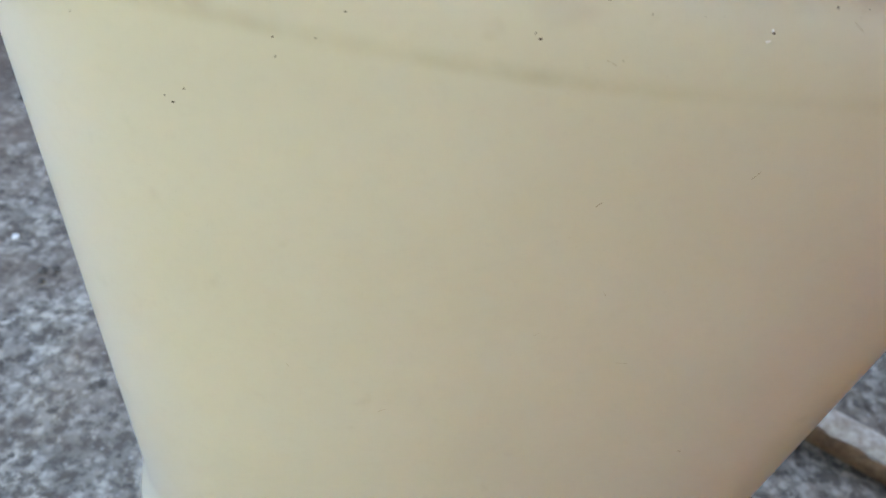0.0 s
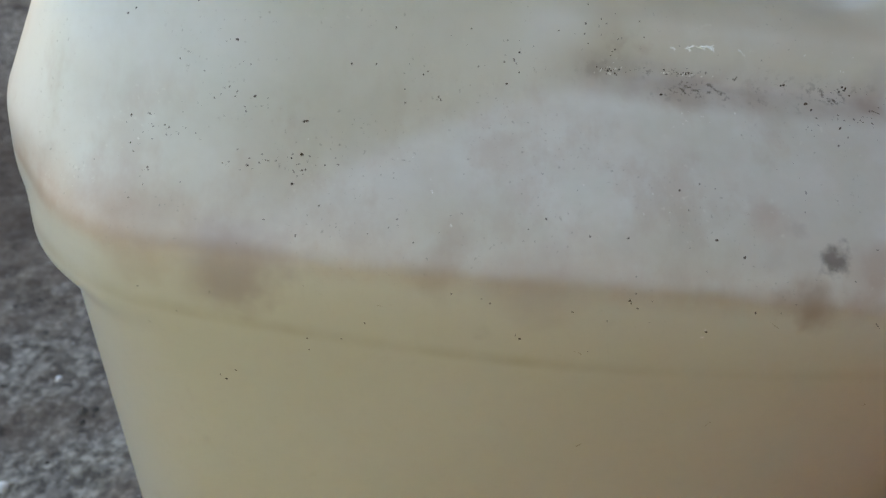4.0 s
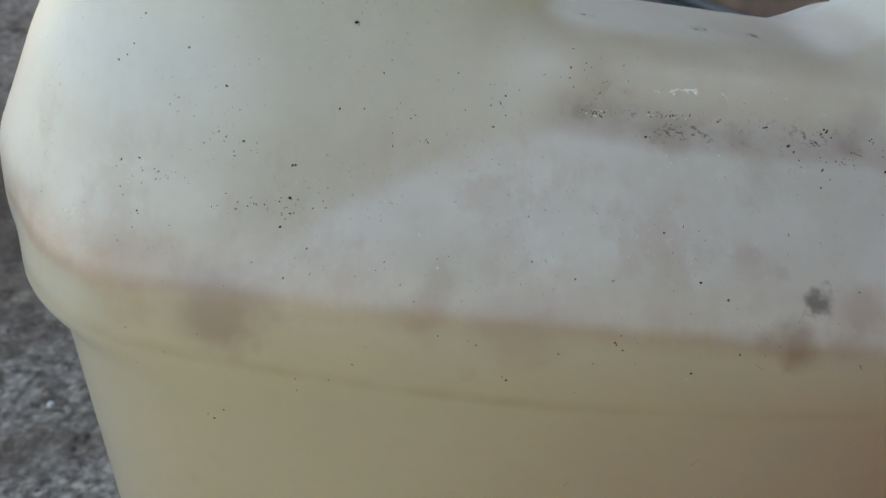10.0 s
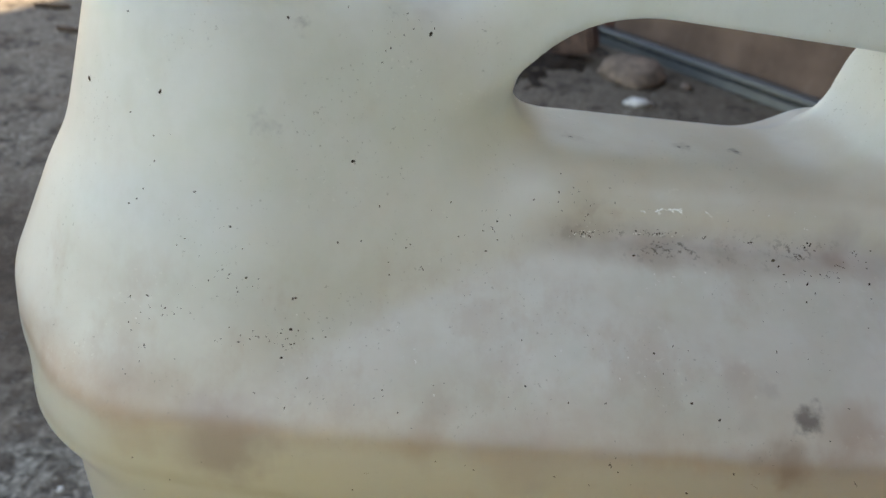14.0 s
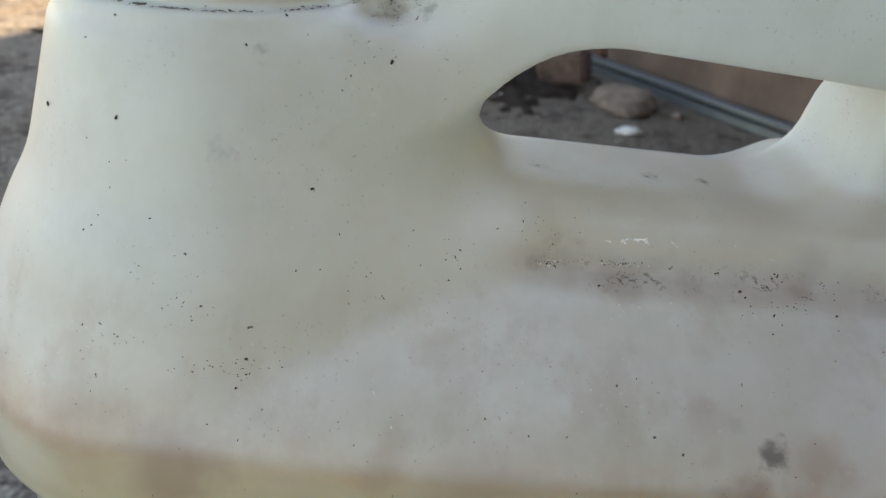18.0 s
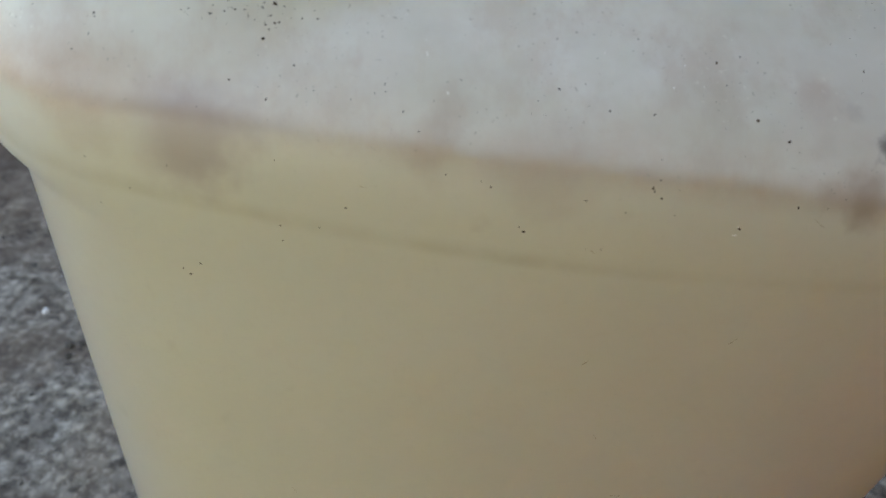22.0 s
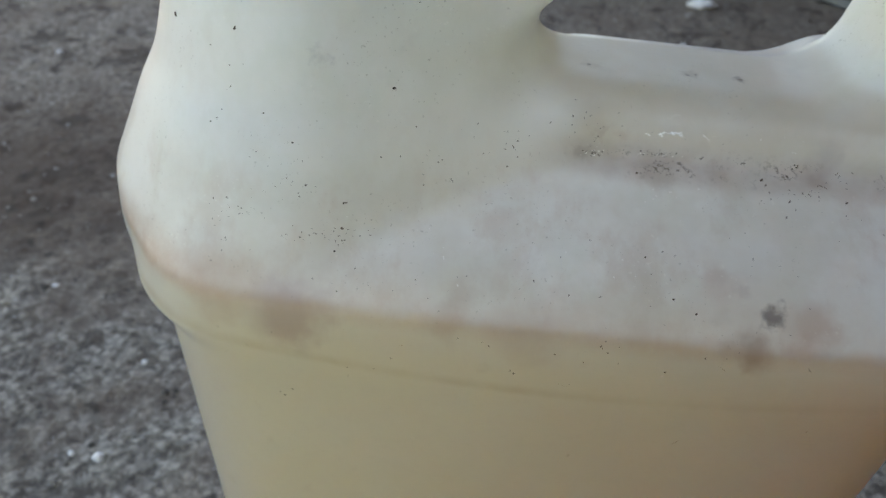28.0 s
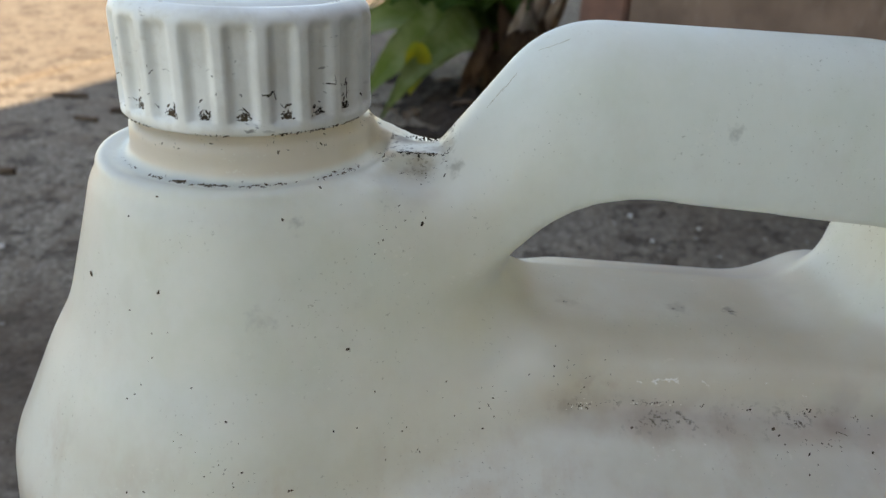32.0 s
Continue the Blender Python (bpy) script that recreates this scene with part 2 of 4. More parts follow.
    for place, radius, color, strength in (
        ((4.32, -5.29, 26.91), 0.30, (0.10, 0.08, 0.10), 0.95), ((-5.65, -5.71, 25.95), 1.0, (0.40, 0.28, 0.31), 0.5),
        ((3.92, -5.70, 26.31), 0.55, (0.34, 0.21, 0.14), 0.5), ((5.19, -5.40, 26.75), 0.65, (0.50, 0.30, 0.22), 0.45),
        ((3.04, -4.76, 27.36), 0.35, (0.50, 0.38, 0.36), 0.28), ((3.68, -4.95, 27.23), 0.20, (0.40, 0.38, 0.40), 0.28),
        ((-5.33, -3.24, 30.74), 0.30, (0.42, 0.43, 0.45), 0.45), ((-4.80, -2.63, 32.27), 0.20, (0.34, 0.35, 0.36), 0.6),
        ((-3.36, -2.13, 32.34), 0.14, (0.26, 0.26, 0.27), 0.6), ((-2.10, -1.07, 32.83), 0.20, (0.30, 0.31, 0.29), 0.7),
        ((2.68, -1.45, 33.93), 0.17, (0.40, 0.41, 0.40), 0.5), ((-0.70, -5.78, 26.1), 0.9, (0.46, 0.31, 0.30), 0.20), ((-2.2, -5.6, 26.4), 0.6, (0.48, 0.34, 0.29), 0.25), ((-2.0, -5.3, 26.8), 0.4, (0.50, 0.38, 0.34), 0.25), ((3.3, -4.9, 27.3), 0.5, (0.56, 0.40, 0.36), 0.28), ((1.7, -5.0, 27.2), 0.55, (0.52, 0.46, 0.38), 0.30), ((-7.4, -4.6, 27.5), 0.6, (0.56, 0.47, 0.42), 0.30),
        ((-7.20, -5.49, 26.5), 0.9, (0.52, 0.32, 0.20), 0.3), ((1.85, -2.6, 28.52), 0.50, (0.36, 0.29, 0.24), 0.36),
        ((0.25, -2.4, 28.68), 0.30, (0.34, 0.30, 0.28), 0.35), ((0.55, -2.2, 29.15), 0.25, (0.46, 0.34, 0.30), 0.30), ((2.66, -0.62, 29.9), 0.24, (0.34, 0.29, 0.24), 0.32), ((3.76, -0.55, 29.87), 0.13, (0.20, 0.17, 0.15), 0.5), ((0.3, -0.70, 29.97), 0.26, (0.44, 0.37, 0.29), 0.28), ((1.1, -2.2, 29.1), 0.22, (0.50, 0.38, 0.34), 0.22), ((5.6, -2.4, 29.0), 0.5, (0.50, 0.47, 0.50), 0.35), ((0.1, -2.0, 29.4), 0.5, (0.50, 0.43, 0.34), 0.15), ((-3.0, -1.2, 32.7), 0.9, (0.40, 0.36, 0.30), 0.4), ((-2.9, 0.1, 32.9), 0.45, (0.30, 0.23, 0.17), 0.8), ((-2.3, -0.4, 32.9), 0.4, (0.30, 0.23, 0.17), 0.75), ((-2.8, -0.85, 32.8), 0.35, (0.30, 0.24, 0.18), 0.7), ((-3.8, 0.0, 33.0), 0.5, (0.44, 0.36, 0.27), 0.45)):
        base = spot(base, place, radius, color, strength)
    # broad beige tone painted on the tower, standing in for its weaker blue sky light
    for place, radius, color, strength in (((-1.9, -3.0, 29.4), 2.6, (0.73, 0.67, 0.54), 0.22), ((-4.2, -3.9, 28.6), 2.0, (0.76, 0.73, 0.63), 0.18), ((-1.6, -1.2, 32.2), 2.2, (0.70, 0.62, 0.51), 0.25)):
        base = spot(base, place, radius, color, strength, 0.25)
    # dusty film in patches, strengthened low on the shoulder to offset the light falling there
    film = m.math("MULTIPLY", m.ramp(m.noise(26, 5, 0.65), 0.30, 0.66), m.math("MULTIPLY", m.ramp(z, 0.264, 0.270), m.ramp(z, 0.281, 0.290, 0.38, 0.08)))
    base = m.mix(film, base, (0.60, 0.54, 0.47))
    smudge = m.ramp(m.noise(85, 3), 0.64, 0.78, 0.0, 0.12)
    base = m.mix(smudge, base, (0.44, 0.40, 0.36))
    grains = m.ramp(m.noise(800, 3, 0.7), 0.54, 0.62)
    tight = m.math("MULTIPLY", crease, m.math("MULTIPLY", crease, crease))
    base = m.mix(m.math("MULTIPLY", m.math("MULTIPLY", tight, grains), m.math("MULTIPLY", m.ramp(x, -0.004, 0.004), m.ramp(m.noise(95, 4), 0.44, 0.62, 0.0, 0.9))), base, (0.09, 0.07, 0.045))
    away = m.tree.nodes.new("ShaderNodeVectorMath")
    away.operation = "DISTANCE"
    m.link(warp[True], away.inputs[0])
    away.inputs[1].default_value = (-0.0285, -0.0015, 0.329)
    base = m.mix(m.math("MULTIPLY", m.math("MULTIPLY", m.ramp(away.outputs["Value"], 0.004, 0.0115, 1.0, 0.0), grains), m.ramp(m.noise(160, 4), 0.40, 0.58, 0.1, 0.9)), base, (0.10, 0.075, 0.05))
    fine = m.math("MULTIPLY", m.ramp(m.noise(1500, 2), 0.66, 0.74), m.ramp(m.noise(55, 3), 0.47, 0.62))
    base = m.mix(m.math("MULTIPLY", fine, m.ramp(z, 0.258, 0.268, 0.05, 0.42)), base, (0.22, 0.20, 0.16))
    pale = m.math("MULTIPLY", m.ramp(m.noise(900, 2, 0.5, (1, 1, 1.4)), 0.64, 0.70), m.ramp(m.noise(70, 3), 0.54, 0.66))
    base = m.mix(m.math("MULTIPLY", pale, m.ramp(z, 0.262, 0.27, 0.0, 0.3)), base, (0.95, 0.95, 0.92))
    bump = m.bump(m.noise(650, 3), 0.03, 0.0006)
    # thin polyethylene scatters blue back and lets the warmer light through
    m.set(tint(base, (0.98, 0.985, 0.975)), 0.6, 0.0)
    back = m.add("ShaderNodeBsdfTranslucent")
    m.link(tint(base, (1.095, 1.07, 0.975)), back.inputs["Color"])
    both = m.add("ShaderNodeMixShader")
    # a wetted wall lets more light through than a dry one
    m.link(m.ramp(h, 0.2615, 0.2650, 0.77, 0.46), both.inputs[0])
    m.link(m.bsdf.outputs[0], both.inputs[1])
    m.link(back.outputs[0], both.inputs[2])
    # a waxy gloss over it
    gloss = m.add("ShaderNodeBsdfGlossy")
    m.link(m.ramp(m.noise(120, 4), 0.3, 0.7, 0.29, 0.38), gloss.inputs["Roughness"])
    m.link(bump, gloss.inputs["Normal"])
    edge = m.add("ShaderNodeLayerWeight", Blend=0.5)
    sheen = m.math("MULTIPLY_ADD", m.math("POWER", edge.outputs["Facing"], 5.0), 0.8)
    sheen.node.inputs[2].default_value = 0.04
    skin = m.tree.nodes.new("ShaderNodeMixShader")
    m.link(sheen, skin.inputs[0])
    m.link(both.outputs[0], skin.inputs[1])
    m.link(gloss.outputs[0], skin.inputs[2])
    m.link(skin.outputs[0], m.out.inputs["Surface"])
    return m.mat


def liquid_material(name, clear_color, cloud):
    """Clear amber that lets light through; each layer takes its share, those kept to the right imitating faded light.
    """
    m = Nodes(name)
    m.set(m.mix(m.ramp(m.noise(12, 3), 0.3, 0.7), (0.66, 0.47, 0.05), (0.62, 0.43, 0.04)), 0.3, 0.3)
    clear = m.add("ShaderNodeBsdfTransparent", Color=(*clear_color, 1.0))
    both = m.add("ShaderNodeMixShader", Fac=1 - cloud)
    m.link(m.bsdf.outputs[0], both.inputs[1])
    m.link(clear.outputs[0], both.inputs[2])
    m.link(both.outputs[0], m.out.inputs["Surface"])
    return m.mat


def cap_material():
    m = Nodes("white_cap_plastic")
    x, y, z = m.axes()
    base = m.mix(m.ramp(m.noise(90, 5), 0.3, 0.75), (0.86, 0.86, 0.83), (0.70, 0.69, 0.65))
    scratch = m.math("MULTIPLY", m.ramp(m.noise(420, 4, 0.65, (0.6, 0.6, 1.6)), 0.64, 0.68), m.ramp(m.noise(110, 2), 0.48, 0.62))
    base = m.mix(m.math("MULTIPLY", scratch, 0.7), base, (0.10, 0.09, 0.08))
    film = m.math("MULTIPLY", m.ramp(m.noise(150, 5, 0.7), 0.50, 0.66), m.ramp(x, -0.022, 0.0, 0.55, 0.18))
    base = m.mix(film, base, (0.46, 0.40, 0.32))
    m.set(base, 0.55, 0.35)
    m.bump(m.noise(500, 4), 0.12, 0.0008)
    return m.mat


def dirt_material():
    m = Nodes("dark_dirt")
    own = m.tree.nodes.new("ShaderNodeObjectInfo").outputs["Random"]
    m.set(m.mix(m.noise(2000, 2), m.mix(own, (0.015, 0.013, 0.010), (0.06, 0.048, 0.032)), m.mix(own, (0.04, 0.035, 0.028), (0.16, 0.11, 0.07))), 0.9, 0.1)
    return m.mat


def chalk_material():
    m = Nodes("white_scuff")
    m.set((0.95, 0.94, 0.90), 0.8, 0.2)
    return m.mat


def ground_material():
    m = Nodes("rough_concrete")
    lumps = m.noise(140, 8, 0.70)
    base = m.mix(m.ramp(lumps, 0.40, 0.58), (0.13, 0.107, 0.086), (0.44, 0.39, 0.325))
    base = m.mix(m.ramp(m.noise(52, 5, 0.6), 0.50, 0.62, 0.0, 0.35), base, (0.10, 0.080, 0.062))
    base = m.mix(m.ramp(m.voronoi(210), 0.30, 0.62, 0.0, 0.45), base, (0.075, 0.066, 0.056))
    base = m.mix(m.ramp(m.noise(7, 5, 0.6), 0.48, 0.64, 0.0, 0.6), base, (0.165, 0.122, 0.092))
    base = m.mix(m.ramp(m.noise(30, 4), 0.50, 0.70, 0.0, 0.35), base, (0.12, 0.10, 0.085))
    # darker brown towards the garden wall
    x, y, z = m.axes()
    near_wall = m.math("ADD", m.math("ADD", y, m.math("MULTIPLY", x, 0.6)), m.math("MULTIPLY", m.noise(5, 4), 0.5))
    base = m.mix(m.ramp(near_wall, 0.75, 1.25, 0.0, 0.5), base, (0.092, 0.077, 0.062))
    # a patch of dark damp soil, and a thinner brown film beyond it
    away = m.tree.nodes.new("ShaderNodeVectorMath")
    away.operation = "DISTANCE"
    m.link(m.object_coord(), away.inputs[0])
    away.inputs[1].default_value = (-0.395, 0.325, FLOOR)
    reach = m.math("ADD", away.outputs["Value"], m.math("MULTIPLY", m.noise(26, 6, 0.7), 0.22))
    base = m.mix(m.ramp(reach, 0.15, 0.29, 0.85, 0.0), base, (0.055, 0.036, 0.028))
    brown = m.math("ADD", m.math("SUBTRACT", y, m.math("MULTIPLY", x, 0.35)), m.math("MULTIPLY", m.noise(9, 5, 0.65), 0.6))
    base = m.mix(m.ramp(brown, 0.48, 0.85, 0.0, 0.34), base, (0.21, 0.155, 0.112))
    clods = m.math("MULTIPLY", m.ramp(m.noise(24, 6, 0.72), 0.52, 0.60), m.ramp(brown, 0.56, 0.80))
    base = m.mix(m.math("MULTIPLY", clods, 0.7), base, (0.060, 0.044, 0.034))
    base = m.mix(m.ramp(m.noise(85, 4, 0.6), 0.60, 0.68, 0.0, 0.7), base, (0.05, 0.043, 0.036))
    grit = m.ramp(m.voronoi(190), 0.10, 0.22, 1.0, 0.0)
    base = m.mix(m.math("MULTIPLY", grit, m.ramp(m.noise(60, 2), 0.54, 0.68, 0.0, 0.5)), base, (0.46, 0.43, 0.40))
    m.set(base, 0.92, 0.15)
    m.bump(lumps, 0.75, 0.005)
    return m.mat


def wall_material():
    m = Nodes("brown_plaster")
    base = m.mix(m.ramp(m.noise(14, 5), 0.3, 0.7), (0.20, 0.135, 0.105), (0.13, 0.088, 0.07))
    base = m.mix(m.ramp(m.noise(50, 4, 0.6, (1, 1, 0.25)), 0.58, 0.75, 0.0, 0.4), base, (0.32, 0.26, 0.23))
    m.set(base, 0.9, 0.15)
    m.bump(m.noise(160, 4), 0.4, 0.003)
    return m.mat


def metal_material():
    m = Nodes("dull_aluminium")
    m.set(m.mix(m.noise(40, 4, 0.6, (0.2, 1, 1)), (0.15, 0.165, 0.175), (0.27, 0.285, 0.295)), 0.45)
    m.bsdf.inputs["Metallic"].default_value = 0.7
    return m.mat


def simple_material(name, a, b, scale, rough=0.8, bump=0.3, stretch=None):
    m = Nodes(name)
    f = m.noise(scale, 5, 0.6, stretch)
    m.set(m.mix(m.ramp(f, 0.3, 0.7), a, b), rough, 0.25)
    m.bump(f, bump, 0.002)
    return m.mat


def leaf_material(name, a, b):
    m = Nodes(name)
    base = m.mix(m.ramp(m.noise(22, 4), 0.35, 0.7), a, b)
    m.set(base, 0.45, 0.4)
    back = m.add("ShaderNodeBsdfTranslucent")
    m.link(base, back.inputs["Color"])
    both = m.add("ShaderNodeMixShader", Fac=0.35)
    m.link(m.bsdf.outputs[0], both.inputs[1])
    m.link(back.outputs[0], both.inputs[2])
    m.link(both.outputs[0], m.out.inputs["Surface"])
    return m.mat


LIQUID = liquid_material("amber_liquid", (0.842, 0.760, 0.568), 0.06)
# stronger ambers for the right side, imitating light's long way through the liquid
LIQUID_SHADE_SIDE = liquid_material("amber_liquid_shade_side", (0.985, 0.745, 0.04), 0.14)
LIQUID_SHADE_END = liquid_material("amber_liquid_far_from_the_light", (0.99, 0.66, 0.01), 0.20)
PLASTIC, CAP, DIRT, CHALK = plastic_material(), cap_material(), dirt_material(), chalk_material()
GROUND, WALL, METAL = ground_material(), wall_material(), metal_material()
WOOD = simple_material("bare_wood", (0.50, 0.44, 0.37), (0.26, 0.20, 0.15), 130, 0.85, 0.5)
BARK = simple_material("brown_bark", (0.34, 0.21, 0.12), (0.15, 0.085, 0.05), 90, 0.9, 0.7)
SMEAR = simple_material("brown_smear", (0.52, 0.46, 0.33), (0.44, 0.38, 0.27), 300, 0.9, 0.1)
PIER = simple_material("red_brown_plaster", (0.20, 0.10, 0.075), (0.14, 0.075, 0.06), 30, 0.9, 0.4)
HOUSE = simple_material("house_plaster", (0.19, 0.155, 0.13), (0.14, 0.115, 0.095), 12, 0.9, 0.3)
# brown soil set near black, with the deep shade under the leaves in its colour
SOIL = simple_material("dark_soil", (0.018, 0.012, 0.009), (0.045, 0.030, 0.020), 90, 0.95, 0.8)
STONE = simple_material("pinkish_stone", (0.27, 0.195, 0.155), (0.13, 0.10, 0.08), 70, 0.9, 0.9)
TWIG = simple_material("weathered_twig", (0.13, 0.088, 0.062), (0.07, 0.046, 0.034), 120, 0.9, 0.6)
BRICK = simple_material("dusty_brick", (0.17, 0.105, 0.085), (0.09, 0.06, 0.05), 60, 0.95, 0.9)
PEBBLE = simple_material("pale_pebble", (0.75, 0.73, 0.70), (0.55, 0.53, 0.50), 80, 0.8, 0.4)
LEAF = leaf_material("green_leaf", (0.06, 0.13, 0.025), (0.10, 0.19, 0.04))
LEAF_PALE = leaf_material("light_green_leaf", (0.20, 0.28, 0.07), (0.33, 0.39, 0.18))
LEAF_YELLOW = leaf_material("yellowed_leaf", (0.55, 0.50, 0.05), (0.30, 0.36, 0.05))
LEAF_STRAW = leaf_material("straw_leaf", (0.55, 0.46, 0.36), (0.36, 0.24, 0.18))
LEAF_DRY = leaf_material("dry_leaf", (0.22, 0.14, 0.085), (0.10, 0.055, 0.034))


# ---- mesh tools ----
def mesh_object(name, verts, faces, material, smooth=True):
    me = bpy.data.meshes.new(name)
    me.from_pydata([tuple(v) for v in np.asarray(verts).tolist()], [], np.asarray(faces).tolist() if isinstance(faces, np.ndarray) else faces)
    if smooth:
        me.polygons.foreach_set("use_smooth", [True] * len(me.polygons))
    me.materials.append(material)
    me.update()
    return new(name, me)


def part(name, bm, material, parent=None, label=""):
    me = bpy.data.meshes.new(name)
    bm.normal_update()
    bm.to_mesh(me)
    bm.free()
    me.materials.append(material)
    ob = new(name, me)
    if parent is not None:
        ob.parent = parent
    return tagged(ob, label)


def smin(a, b, k):
    h = np.maximum(k - np.abs(a - b), 0) / k
    return np.minimum(a, b) - h * h * k / 4


def smax(a, b, k):
    return -smin(-a, -b, k)


def lattice(i, j, k):
    n = (i * 73856093) ^ (j * 19349663) ^ (k * 83492791)
    n = (n ^ (n >> 13)) * 1274126177
    return ((n ^ (n >> 16)) & 0xFFFF) / 65535.0


def value_noise(x, y, z=0.0):
    """Smooth noise from 0 to 1 over arrays."""
    x, y, z = np.broadcast_arrays(np.asarray(x, float), y, z)
    i, j, k = (np.floor(v).astype(np.int64) for v in (x, y, z))
    u, v, w = (t * t * (3 - 2 * t) for t in (x - i, y - j, z - k))
    out = 0.0
    for a in (0, 1):
        for b in (0, 1):
            for c in (0, 1):
                out = out + lattice(i + a, j + b, k + c) * (u if a else 1 - u) * (v if b else 1 - v) * (w if c else 1 - w)
    return out


def surface_nets(field, low, high, step, polish=3):
    """A quad mesh of the zero surface of a distance field."""
    xs, ys, zs = (np.arange(a, b + step, step) for a, b in zip(low, high))
    f = field(xs[:, None, None], ys[None, :, None], zs[None, None, :])
    inside = f < 0
    corners = [(a, b, c) for a in (0, 1) for b in (0, 1) for c in (0, 1)]
    n = np.array(f.shape) - 1
    cut = lambda arr, a, b, c: arr[a:a + n[0], b:b + n[1], c:c + n[2]]
    total = sum(cut(inside, *c).astype(np.int8) for c in corners)
    mixed = (total > 0) & (total < 8)
    index = np.full(mixed.shape, -1, np.int64)
    cells = np.argwhere(mixed)
    index[mixed] = np.arange(len(cells))
    place, count = np.zeros((len(cells), 3)), np.zeros(len(cells))
    for a in corners:
        for axis in range(3):
            if a[axis]:
                continue
            b = list(a)
            b[axis] = 1
            fa, fb = cut(f, *a)[mixed], cut(f, *b)[mixed]
            cross = (fa < 0) != (fb < 0)
            at = np.where(cross, fa / np.where(cross, fa - fb, 1), 0)
            p = np.array(a, float)[None, :] + at[:, None] * (np.array(b) - np.array(a))[None, :]
            place += np.where(cross[:, None], p, 0)
            count += cross
    verts = np.array(low)[None, :] + (cells + place / count[:, None]) * step
    faces = []
    for axis in range(3):
        o1, o2 = [(1, 2), (2, 0), (0, 1)][axis]
        s0, s1 = [slice(None)] * 3, [slice(None)] * 3
        s0[axis], s1[axis] = slice(0, -1), slice(1, None)
        a, b = inside[tuple(s0)], inside[tuple(s1)]
        for flip, change in ((False, a & ~b), (True, ~a & b)):
            e = np.argwhere(change)
            e = e[(e[:, o1] > 0) & (e[:, o2] > 0) & (e[:, o1] < n[o1]) & (e[:, o2] < n[o2])]
            quad = []
            for d1, d2 in ((-1, -1), (0, -1), (0, 0), (-1, 0)):
                c = e.copy()
                c[:, o1] += d1
                c[:, o2] += d2
                quad.append(index[c[:, 0], c[:, 1], c[:, 2]])
            quad = np.stack(quad, 1)
            faces.append(quad[:, ::-1] if flip else quad)
    faces = np.concatenate(faces)
    for _ in range(polish):
        value = field(*verts.T)
        grad = np.stack([(field(*(verts + 0.02 * e).T) - value) / 0.02 for e in np.eye(3)], 1)
        size = np.maximum((grad**2).sum(1), 0.05)
        verts = verts - np.clip(value / size, -step, step)[:, None] * grad * 0.8
    return verts, faces


# ---- the can's form, in centimetres over its base ----
BASE = 2.0   # the height of the ground under it
LIQUID_LEVEL = 26.42
NECK_X = -6.1


def rounded_box(x, y, a, b, r):
    qx, qy = np.abs(x) - (a - r), np.abs(y) - (b - r)
    return np.hypot(np.maximum(qx, 0), np.maximum(qy, 0)) + np.minimum(np.maximum(qx, qy), 0) - r


def ease(z, low, high):
    t = np.clip((z - low) / (high - low), 0, 1)
    return t * t * (3 - 2 * t)


